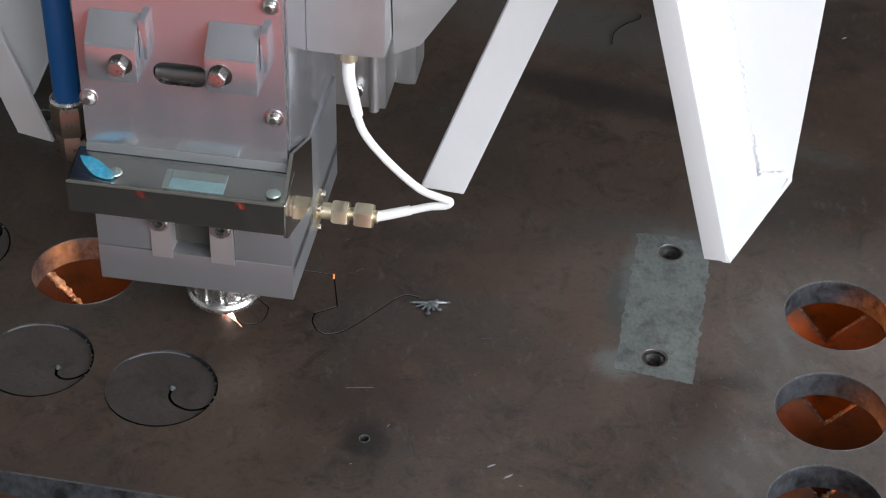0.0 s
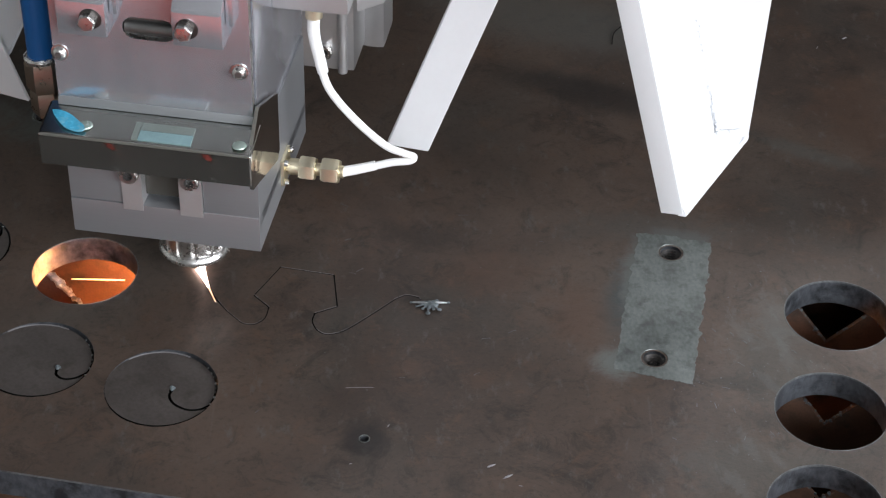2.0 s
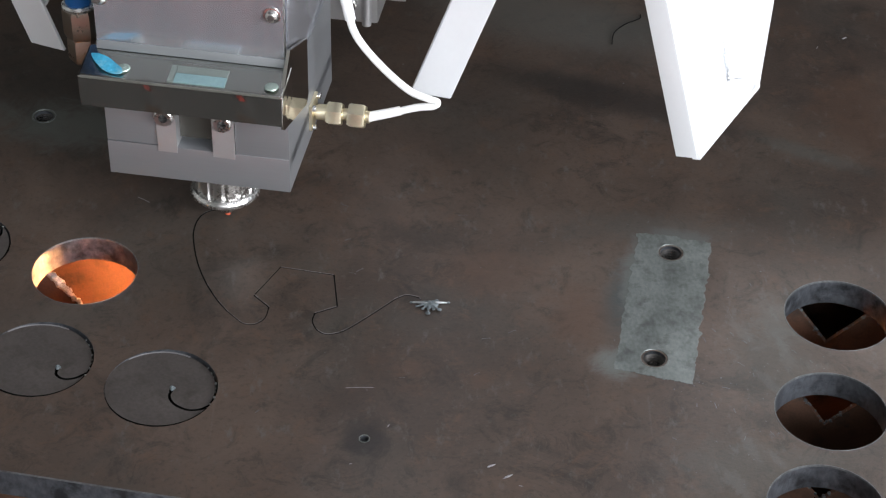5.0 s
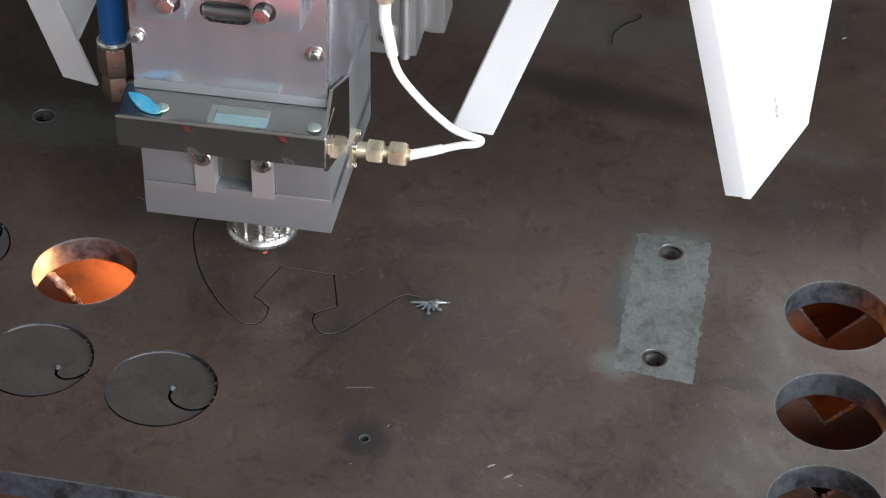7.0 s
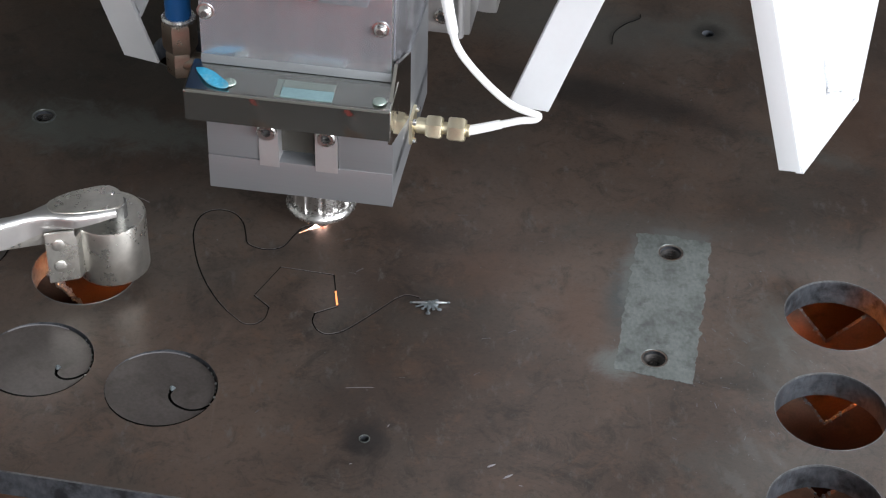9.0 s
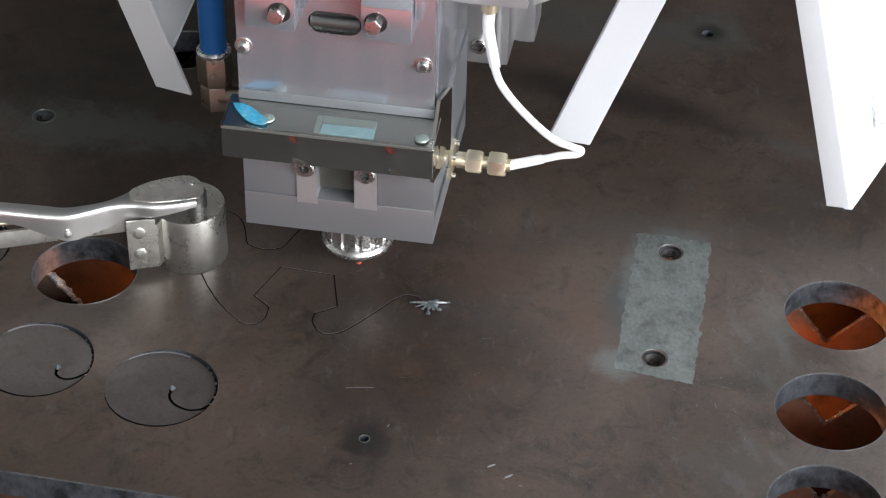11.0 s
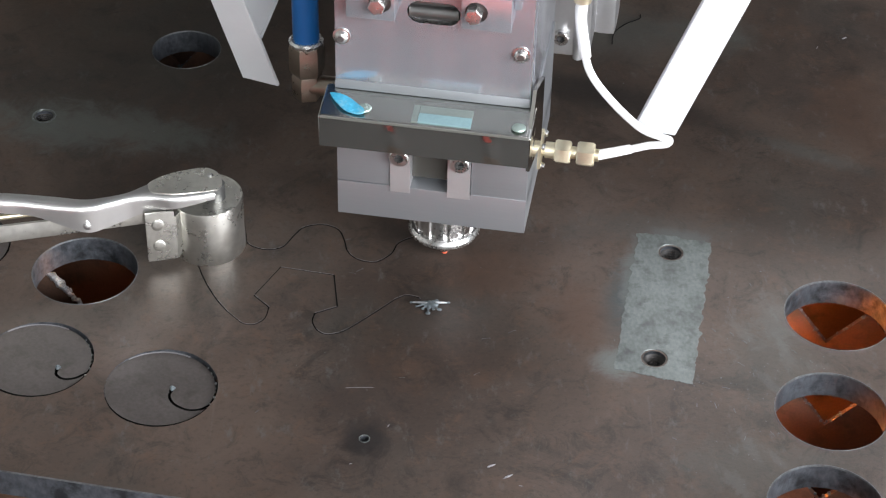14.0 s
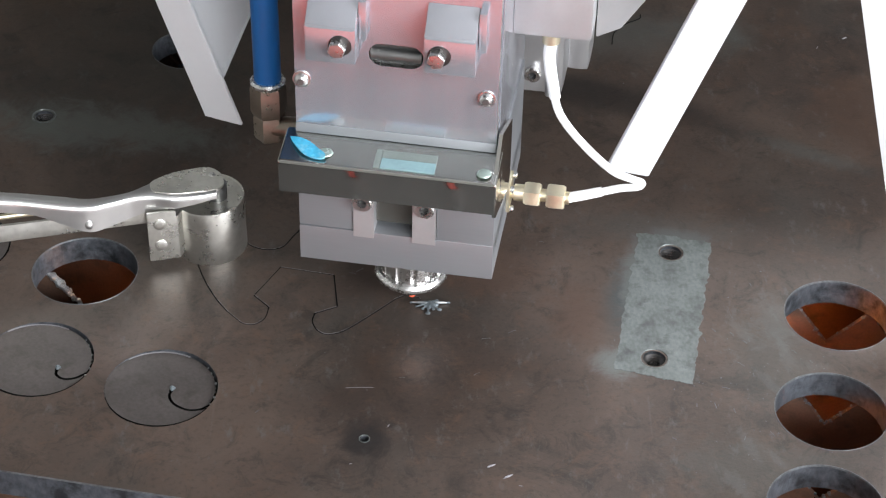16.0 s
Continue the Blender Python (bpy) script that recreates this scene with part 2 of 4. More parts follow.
RIGHT_FILL = material("spark_fill_right", (1, 0.4, 0.1), 0.5, emit=(1.0, 0.27, 0.05), strength=800)
LEFT_FILL = material("spark_fill_left", (1, 0.4, 0.1), 0.5, emit=(1.0, 0.36, 0.12), strength=1350)
STREAK = material("spark_streak", (1, 0.5, 0.2), 0.5, emit=(1.0, 0.56, 0.32), strength=3)


# ---- mesh tools ----
def finish(name, bm, mat, parent=None, label="", smooth=35):
    bmesh.ops.recalc_face_normals(bm, faces=bm.faces)
    me = bpy.data.meshes.new(name)
    bm.to_mesh(me)
    bm.free()
    for mt in (mat if isinstance(mat, (list, tuple)) else [mat]):
        me.materials.append(mt)
    ob = new(name, me)
    if smooth:
        me.shade_smooth()
        me.set_sharp_from_angle(angle=radians(smooth))
    if parent:
        ob.parent = parent
    return tagged(ob, label)


def part(name, bm, mat, parent, label="", smooth=35):
    return finish(name, bm, mat, parent, label, smooth)


def thing(name, label, category, group="", kind="", m=None):
    ob = tagged(new(name), label, category, group, kind)
    if m is not None:
        ob.matrix_world = m
    return ob


def hexa(bm, pts, bevel=0.0, seg=2):
    """A solid from 8 corners: four below, four above, both anticlockwise."""
    v = [bm.verts.new(q) for q in pts]
    fs = [bm.faces.new([v[i] for i in f]) for f in ((3, 2, 1, 0), (4, 5, 6, 7), (0, 1, 5, 4), (1, 2, 6, 5), (2, 3, 7, 6), (3, 0, 4, 7))]
    if bevel:
        bmesh.ops.bevel(bm, geom=list({e for f in fs for e in f.edges}), offset=bevel, segments=seg, profile=0.7, affect="EDGES")
    return bm


def box(x0, x1, y0, y1, z0, z1, bevel=0.0, bm=None):
    bm = bm or bmesh.new()
    return hexa(bm, [(x0, y0, z0), (x1, y0, z0), (x1, y1, z0), (x0, y1, z0), (x0, y0, z1), (x1, y0, z1), (x1, y1, z1), (x0, y1, z1)], bevel)


def lathe(profile, steps=32, m=Matrix(), bm=None, ripple=None, cap=True):
    """Turns (radius, height) round z. ripple(k, angle): a factor on ring k's radius."""
    bm = bm or bmesh.new()
    rings = []
    for k, (r, z) in enumerate(profile):
        ring = []
        for i in range(steps):
            a = 2 * math.pi * i / steps
            q = r * (ripple(k, a) if ripple else 1)
            ring.append(bm.verts.new(m @ Vector((q * math.cos(a), q * math.sin(a), z))))
        rings.append(ring)
    for lo, hi in zip(rings, rings[1:]):
        for i in range(steps):
            j = (i + 1) % steps
            bm.faces.new((lo[i], lo[j], hi[j], hi[i]))
    if cap:
        bm.faces.new(list(reversed(rings[0])))
        bm.faces.new(rings[-1])
    return bm


def turned(a, b):
    """A pose whose z axis runs from a to b, with its base at a."""
    a, b = Vector(a), Vector(b)
    return Matrix.Translation(a) @ (b - a).to_track_quat("Z", "Y").to_matrix().to_4x4()


def rod(a, b, r, steps=16, chamfer=0.0, bm=None):
    h = (Vector(b) - Vector(a)).length
    c = chamfer
    prof = [(r - c, 0), (r, c), (r, h - c), (r - c, h)] if c else [(r, 0), (r, h)]
    return lathe(prof, steps, turned(a, b), bm)


def sweep(points, r, steps=12, bm=None, sub=6):
    """A tube through the points, on a Catmull-Rom curve."""
    bm = bm or bmesh.new()
    p = [Vector(q) for q in points]
    p = [p[0] * 2 - p[1]] + p + [p[-1] * 2 - p[-2]]
    line = []
    for i in range(1, len(p) - 2):
        for s in range(sub):
            t = s / sub
            line.append(0.5 * ((2 * p[i]) + (p[i + 1] - p[i - 1]) * t + (2 * p[i - 1] - 5 * p[i] + 4 * p[i + 1] - p[i + 2]) * t * t
                               + (3 * p[i] - p[i - 1] - 3 * p[i + 1] + p[i + 2]) * t ** 3))
    line.append(p[-2])
    up = Vector((0.1, 1, 0.2)).normalized()
    rings = []
    for i, q in enumerate(line):
        d = (line[min(i + 1, len(line) - 1)] - line[max(i - 1, 0)]).normalized()
        side = d.cross(up).normalized()
        up = side.cross(d).normalized()
        rad = r[0] + (r[1] - r[0]) * i / (len(line) - 1) if isinstance(r, tuple) else r
        rings.append([bm.verts.new(q + (side * math.cos(a) + up * math.sin(a)) * rad) for a in (2 * math.pi * k / steps for k in range(steps))])
    for lo, hi in zip(rings, rings[1:]):
        for i in range(steps):
            j = (i + 1) % steps
            bm.faces.new((lo[i], lo[j], hi[j], hi[i]))
    bm.faces.new(list(reversed(rings[0])))
    bm.faces.new(rings[-1])
    return bm


def slab(loops, z0, z1, wall_slot=1):
    """A flat sheet between z0 and z1, bounded by closed loops of (x, y): the outline and its holes. The walls take the second material."""
    bm = bmesh.new()
    edges, rims = [], []
    for loop in loops:
        vs = [bm.verts.new((x, y, z1)) for x, y in loop]
        rims.append(vs)
        edges += [bm.edges.new((vs[i], vs[(i + 1) % len(vs)])) for i in range(len(vs))]
    bmesh.ops.triangle_fill(bm, use_beauty=True, use_dissolve=False, edges=edges)
    tops = list(bm.faces)
    lower = {}
    for vs in rims:
        for v in vs:
            lower[v] = bm.verts.new((v.co.x, v.co.y, z0))
    for f in tops:
        bm.faces.new([lower[v] for v in reversed(f.verts)])
    for vs in rims:
        for i in range(len(vs)):
            a, b = vs[i], vs[(i + 1) % len(vs)]
            f = bm.faces.new((a, b, lower[b], lower[a]))
            f.material_index = wall_slot
    return bm


def ring_of(x, y, r, steps=72, rough=0.0, seed=0):
    rnd = random.Random(seed)
    return [(x + (r + rnd.uniform(-rough, rough)) * math.cos(2 * math.pi * i / steps), y + (r + rnd.uniform(-rough, rough)) * math.sin(2 * math.pi * i / steps)) for i in range(steps)]


def ribbon(points, width, z, thick=0.0002, bm=None):
    """A thin flat strip along points (x, y)."""
    bm = bm or bmesh.new()
    p = [Vector((*q, 0)) for q in points]
    rows = []
    for i, q in enumerate(p):
        d = (p[min(i + 1, len(p) - 1)] - p[max(i - 1, 0)]).normalized()
        s = Vector((-d.y, d.x, 0)) * width / 2
        rows.append([bm.verts.new(q + s + Vector((0, 0, z))), bm.verts.new(q - s + Vector((0, 0, z))), bm.verts.new(q - s + Vector((0, 0, z - thick))), bm.verts.new(q + s + Vector((0, 0, z - thick)))])
    for a, b in zip(rows, rows[1:]):
        for i in range(4):
            j = (i + 1) % 4
            bm.faces.new((a[i], a[j], b[j], b[i]))
    bm.faces.new(rows[0])
    bm.faces.new(list(reversed(rows[-1])))
    return bm


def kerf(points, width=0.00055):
    """A slot drawn on the plate: a dark strip as its shaded gap, and a pale strip as its lit far wall where it runs
    across the view.
    """
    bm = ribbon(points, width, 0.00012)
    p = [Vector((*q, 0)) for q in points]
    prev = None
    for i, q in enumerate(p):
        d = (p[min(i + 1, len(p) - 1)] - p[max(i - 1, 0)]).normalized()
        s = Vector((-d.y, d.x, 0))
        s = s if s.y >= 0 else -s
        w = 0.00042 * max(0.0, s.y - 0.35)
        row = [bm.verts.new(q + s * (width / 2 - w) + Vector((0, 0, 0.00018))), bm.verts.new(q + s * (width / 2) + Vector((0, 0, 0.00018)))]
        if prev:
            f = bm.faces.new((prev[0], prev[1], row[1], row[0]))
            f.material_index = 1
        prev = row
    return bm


def smooth_line(points, sub=5):
    p = [Vector((*q, 0)) for q in points]
    p = [p[0] * 2 - p[1]] + p + [p[-1] * 2 - p[-2]]
    line = []
    for i in range(1, len(p) - 2):
        for s in range(sub):
            t = s / sub
            q = 0.5 * ((2 * p[i]) + (p[i + 1] - p[i - 1]) * t + (2 * p[i - 1] - 5 * p[i] + 4 * p[i + 1] - p[i + 2]) * t * t + (3 * p[i] - p[i - 1] - 3 * p[i + 1] + p[i + 2]) * t ** 3)
            line.append((q.x, q.y))
    line.append((p[-2].x, p[-2].y))
    return line


# ---- workshop shell ----
def shell():
    def slabx(name, x0, x1, y0, y1, z0, z1, mat=WALLS, label="plain grey plastered workshop wall"):
        tagged(finish(name, box(x0, x1, y0, y1, z0, z1), mat, None, label, 0), label, "wall", kind="structure")
    slabx("floor", -3.2, 3.2, -2.7, 4.2, -1.0, -0.85, CONCRETE, "worn grey concrete workshop floor")
    slabx("wall_west", -3.2, -3.0, -2.7, 4.2, -0.85, 3.1)
    # The north opening only makes room for the added sheen light.
    slabx("wall_north", -3.0, 3.0, 4.0, 4.2, -0.85, 2.2)
    slabx("wall_north", -3.0, 3.0, 4.0, 4.2, 2.78, 3.1)
    slabx("wall_north", -3.0, 0.6, 4.0, 4.2, 2.2, 2.78)
    slabx("wall_north", 2.8, 3.0, 4.0, 4.2, 2.2, 2.78)
    # side wall with its window opening
    slabx("wall_east", 3.0, 3.2, -2.7, 4.2, -0.85, 0.5)
    slabx("wall_east", 3.0, 3.2, -2.7, 4.2, 2.4, 3.1)
    slabx("wall_east", 3.0, 3.2, -2.7, -2.6, 0.5, 2.4)
    slabx("wall_east", 3.0, 3.2, -0.2, 4.2, 0.5, 2.4)
    # wall behind the camera, with an opening for the added fill light
    slabx("wall_south", -3.0, 3.0, -2.7, -2.5, -0.85, 0.8)
    slabx("wall_south", -3.0, 3.0, -2.7, -2.5, 2.4, 3.1)
    slabx("wall_south", -3.0, -0.1, -2.7, -2.5, 0.8, 2.4)
    slabx("wall_south", 2.5, 3.0, -2.7, -2.5, 0.8, 2.4)
    ring = slab([[(-3.2, -2.7), (3.2, -2.7), (3.2, 4.2), (-3.2, 4.2)], [(0.7, 0.3), (2.9, 0.3), (2.9, 1.7), (0.7, 1.7)]], 3.1, 3.2, 0)
    tagged(finish("ceiling", ring, CEIL, None, "", 0), "grey sheet ceiling with an opening for the added top fill", "ceiling", kind="structure")


shell()

YAW = -8.67
TURN = Matrix.Rotation(radians(YAW), 4, "Z")


# ---- machine bed under the plate ----
def bed():
    tray = slab([[(-0.75, -0.46), (0.75, -0.46), (0.75, 0.75), (-0.75, 0.75)]], -0.115, -0.105, 0)
    ob = tagged(finish("bed_tray", tray, SLAT, None, "", 0), "rusty slag tray under the cutting bed", "tray", kind="structure")
    ob.matrix_world = Matrix.Translation((0, 0.95, 0)) @ TURN
    for name, b in (("bed_wall", (-0.77, -0.75, -0.46, 0.75, -0.85, -0.02)), ("bed_wall", (0.75, 0.77, -0.46, 0.75, -0.85, -0.02)), ("bed_wall", (-0.77, 0.77, 0.75, 0.77, -0.85, -0.02)),
                    ("bed_wall", (-0.77, 0.77, -0.48, -0.46, -0.85, -0.045))):
        ob = tagged(finish(name, box(*b, 0.002), GREY, None, "", 0), "grey enamelled side of the machine bed", "machine bed", kind="structure")
        ob.matrix_world = Matrix.Translation((0, 0.95, 0)) @ TURN
    # Unseen red sheet added so the head's front panel mirrors pink.
    ap = hexa(bmesh.new(), [(-0.7, -1.06, -0.18), (0.7, -1.06, -0.18), (0.7, -0.77, -0.15), (-0.7, -0.77, -0.15), (-0.7, -1.06, -0.16), (0.7, -1.06, -0.16), (0.7, -0.77, -0.13), (-0.7, -0.77, -0.13)], 0.002)
    # Dark ledge out of view, added to keep the mirror cover's reflection dark.
    ledge = tagged(finish("machine_ledge", box(-0.75, 0.75, -0.768, -0.482, -0.18, -0.15, 0.002), DARK_GREY, None, "", 0), "dark unseen ledge added for the mirror cover to reflect", "machine ledge", kind="structure")
    ledge.matrix_world = Matrix.Translation((0, 0.95, 0)) @ TURN
    # Unseen black beam, added so the far plate mirrors dark instead of wall.
    beam = tagged(finish("gantry_beam", box(-1.2, 1.2, 0.07, 0.30, 0.10, 0.225, 0.004), BLACK, None, "", 0), "dark unseen gantry beam added to darken the plate's reflection", "gantry", kind="structure")
    beam.matrix_world = Matrix.Translation((0, 0.95, 0)) @ TURN
    for x in (-1.0, 0.9):
        leg = tagged(finish("gantry_leg", box(x, x + 0.1, 0.08, 0.29, -0.85, 0.098, 0.004), BLACK, None, "", 0), "dark unseen gantry leg beside the bed", "gantry", kind="structure")
        leg.matrix_world = Matrix.Translation((0, 0.95, 0)) @ TURN
    ob = tagged(finish("machine_apron", ap, RED, None, "", 0), "red unseen sloping sheet added for the front panel to reflect", "machine apron", kind="structure")
    ob.matrix_world = Matrix.Translation((0, 0.95, 0)) @ TURN


bed()


def support_slat(y0, phase, pitch=0.03204, depth=0.018, burnt=None):
    """A toothed sheet-metal slat with spatter along its scorched edge; the plate rests on the tips."""
    top = -0.0125
    ob = thing("support_slat", "scorched rusty toothed steel slat under the plate", "support slat", "slats of the cutting bed")
    outline, x = [], -0.62
    tips = []
    n0 = math.floor((x - phase) / pitch)
    for k in range(n0, n0 + 42):
        vx = phase + k * pitch
        outline.append((vx, top - depth))
        outline.append((vx + pitch * 0.46, top))
        outline.append((vx + pitch * 0.54, top))
        tips.append(vx)
    if burnt:
        outline = [q for q in outline if not burnt[0] < q[0] < burnt[1]] + [(burnt[0], top - depth), (burnt[0] + 0.004, -0.085), (burnt[1], -0.085)]
        outline.sort()
    bm = bmesh.new()
    rows = [[bm.verts.new((px, y, z)) for y, z in ((-0.0012, pz), (0.0012, pz), (0.0012, -0.104), (-0.0012, -0.104))] for px, pz in outline]
    for p, q in zip(rows, rows[1:]):
        for i in range(4):
            j = (i + 1) % 4
            bm.faces.new((p[i], p[j], q[j], q[i]))
    bm.faces.new(rows[0])
    bm.faces.new(list(reversed(rows[-1])))
    part("blade", bm, SLAT, ob, "", 0)
    rnd = random.Random(int(y0 * 1e4))
    bm = bmesh.new()
    for vx in tips:
        if not -0.26 < vx < 0.26:
            continue
        if burnt and burnt[0] - 0.02 < vx < burnt[1] + 0.02:
            continue
        for s in (-1, 1):
            for i in range(14):
                f = rnd.random()
                px, pz = vx + s * pitch * 0.46 * f, top - depth * (1 - f)
                r = rnd.uniform(0.0003, 0.0009)
                bmesh.ops.create_icosphere(bm, subdivisions=1, radius=r, matrix=Matrix.Translation((px, rnd.uniform(-0.001, 0.001), pz)) @ Matrix.Diagonal((rnd.uniform(0.8, 1.7), 1, rnd.uniform(0.6, 1.2), 1)))
    part("spatter", bm, CINDER, ob, "dark slag spatter on the edge", 0)
    tagged(ob.children[-1], kind="stuff")
    bm = bmesh.new()
    if burnt:
        for i in range(60):
            f = rnd.random()
            bmesh.ops.create_icosphere(bm, subdivisions=1, radius=rnd.uniform(0.0007, 0.0017), matrix=Matrix.Translation((burnt[0] - pitch * 0.46 * f, rnd.uniform(-0.0016, 0.0012), top - depth * (1 - f) + 0.0004)))
        tagged(part("slag_crust", bm, SLAG, ob, "bright slag crust on the burnt edge", 0), kind="stuff")
    ob.matrix_world = pose(0, y0, 0, 0, 0, -11.5)
    return ob


SLAT_YAW = math.tan(radians(-11.5))
for vx, vy in ((0.1646, 0.6622), (0.1574, 0.6114), (0.1496, 0.5681), (0.168, 0.709), (0.161, 0.756), (0.149, 0.803), (0.155, 0.850)):
    support_slat(vy - vx * SLAT_YAW, vx / math.cos(radians(11.5)), burnt=(-0.159, -0.112) if vy == 0.6114 else None)


# ---- the plate ----
HOLES = [(0.1632, 0.6440, 0.022), (0.1528, 0.5865, 0.022), (0.1440, 0.5345, 0.022), (-0.1496, 0.6621, 0.022), (-0.1257, 0.8305, 0.0165),
         (-0.1092, 0.5915, 0.0222), (-0.1600, 0.6065, 0.0222), (-0.2057, 0.6770, 0.0222)]
TAPPED = [(0.0971, 0.6824, 0.0046), (0.0856, 0.6147, 0.0046), (-0.1849, 0.7725, 0.0042), (0.1279, 0.8547, 0.0030), (-0.0284, 0.5652, 0.0016)]


def edge_y(x):
    return 0.5435 - 0.178 * (x + 0.1636)


def plate():
    ob = thing("steel_plate", "brown hot-rolled steel plate with round cut-outs and tapped holes", "steel plate")
    outline = [(-0.62, edge_y(-0.62)), (0.62, edge_y(0.62)), (0.80, 1.55), (-0.45, 1.75)]
    loops = [outline] + [ring_of(x, y, r, 96 if r > 0.01 else 28, 0.00012 if r > 0.01 else 0, i) for i, (x, y, r) in enumerate(HOLES + TAPPED)]
    part("sheet", slab(loops, -0.012, 0.0), [PLATE, CUT_WALL], ob, "brown mill-scaled sheet", 20)
    # bright chamfered rims and threads of the tapped holes
    for x, y, r in TAPPED[:3] + TAPPED[4:]:
        bm = lathe([(r * 1.02, -0.0010), (r * 1.20, 0.00025), (r * 1.32, 0.00025), (r * 1.34, -0.0002)], 32, Matrix.Translation((x, y, 0)), cap=False)
        part("hole_rim", bm, BARE, ob, "bright countersunk rim")
        if r > 0.004:
            bm = bmesh.new()
            for k in range(7):
                lathe([(r * 1.01, -0.0105 + k * 0.0013), (r * 0.86, -0.0099 + k * 0.0013), (r * 1.01, -0.0093 + k * 0.0013)], 28, Matrix.Translation((x, y, 0)), bm, cap=False)
            part("thread", bm, BORE, ob)
    for i, (x, y, r) in enumerate(HOLES[:5]):
        part("hole_edge", lathe([(r - 0.0003, -0.0006), (r - 0.0001, 0.00012), (r + 0.00015, 0.00014), (r + 0.0003, -0.0002)], 96, Matrix.Translation((x, y, 0)), cap=False), WORN, ob, "worn cut edge")
    # the spot between the two holes that was ground bare
    rnd = random.Random(5)
    corners = [(0.0841, 0.6959), (0.1150, 0.6899), (0.1000, 0.6000), (0.0692, 0.6080)]
    line = []
    for i in range(4):
        a, b = Vector(corners[i]), Vector(corners[(i + 1) % 4])
        for k in range(70):
            q = a.lerp(b, k / 70)
            w = noise.noise((q.x * 220, q.y * 220, 0)) * 0.0013 + noise.noise((q.x * 900, q.y * 900, 3)) * 0.0009
            line.append((q.x + w + rnd.gauss(0, 0.0001), q.y + w * 0.7 + rnd.gauss(0, 0.0001)))
    part("ground_patch", slab([line] + [ring_of(x, y, r * 1.30, 28) for x, y, r in TAPPED[:2]], -0.0001, 0.00016, 0), BARE, ob, "grey-green patch ground bare", 0)
    part("front_edge", ribbon([(x, edge_y(x) + 0.0003) for x in (-0.62, -0.3, 0.0, 0.3, 0.62)], 0.0008, 0.00012), WORN, ob, "worn front edge")
    return ob


PLATE_OB = plate()


def cut_disc(curl):
    """A disc cut loose, with the curl of the lead-in slot running from its middle to the rim."""
    r = 0.0216
    path = smooth_line(curl, 5)
    w = 0.00055
    left, right = [], []
    for i, q in enumerate(path):
        a, b = Vector(path[max(i - 1, 0)]), Vector(path[min(i + 1, len(path) - 1)])
        d = (b - a).normalized()
        s = Vector((-d.y, d.x)) * (w * (1.5 if i < 2 else 1))
        left.append(tuple(Vector(q) + s))
        right.append(tuple(Vector(q) - s))
    a0 = math.atan2(left[-1][1], left[-1][0])
    a1 = math.atan2(right[-1][1], right[-1][0])
    arc = [(r * math.cos(t), r * math.sin(t)) for t in (a0 + 0.02 + (a1 + 2 * math.pi - a0 - 0.04) * i / 90 for i in range(91))]
    loop = arc + list(reversed(right)) + left
    ob = thing("cut_disc", "round steel slug cut loose with a curled lead-in slot", "cut disc", "slugs lying in the plate")
    # Near-black walls paint the shade in the gap round the slug.
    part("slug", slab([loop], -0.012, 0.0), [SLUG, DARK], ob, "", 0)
    bm = bmesh.new()
    rnd = random.Random(3)
    for i in range(7):
        bmesh.ops.create_icosphere(bm, subdivisions=1, radius=rnd.uniform(0.0004, 0.0009), matrix=Matrix.Translation((curl[0][0] + rnd.uniform(-0.0013, 0.0011), curl[0][1] + rnd.uniform(-0.0004, 0.0018), 0.0003)))
    bits = bmesh.new()
    tagged(part("pierce_bead", bm, CINDER, ob, "beads of slag where the beam pierced"), kind="stuff")
    for i in range(9):
        t = rnd.uniform(-0.45, 0.9)
        bmesh.ops.create_icosphere(bits, subdivisions=1, radius=rnd.uniform(0.00025, 0.0006), matrix=Matrix.Translation(((r + 0.0002) * math.cos(t), (r + 0.0002) * math.sin(t), rnd.uniform(-0.001, 0.0004))))
    tagged(part("rim_bead", bits, SLAG, ob, "bright specks of slag on the rim", 0), kind="stuff")
    # bright burr along the far rim
    part("burr", ribbon([((r - 0.0001) * math.cos(t), (r - 0.0001) * math.sin(t)) for t in (1.1 + 1.2 * i / 24 for i in range(25))], 0.0005, 0.0003, 0.0004), LIP, ob, "bright burr on the rim")
    return ob


disc = cut_disc([(0.0046, -0.0006), (0.0042, -0.0048), (0.0066, -0.0090), (0.0118, -0.0118), (0.0168, -0.0112), (0.0196, -0.0092)])
disc.matrix_world = pose(-0.1097, 0.5919, -0.0008, -1.4, 2.2, 0)
disc = cut_disc([(0.0088, -0.0050), (0.0090, -0.0085), (0.0122, -0.0108), (0.0165, -0.0100), (0.0203, -0.0070)])
disc.matrix_world = pose(-0.16045, 0.60665, -0.0005, -1.4, 2.2, 0)
copy_thing(disc, pose(-0.2060, 0.6771, -0.0004, 0, 0, 60))


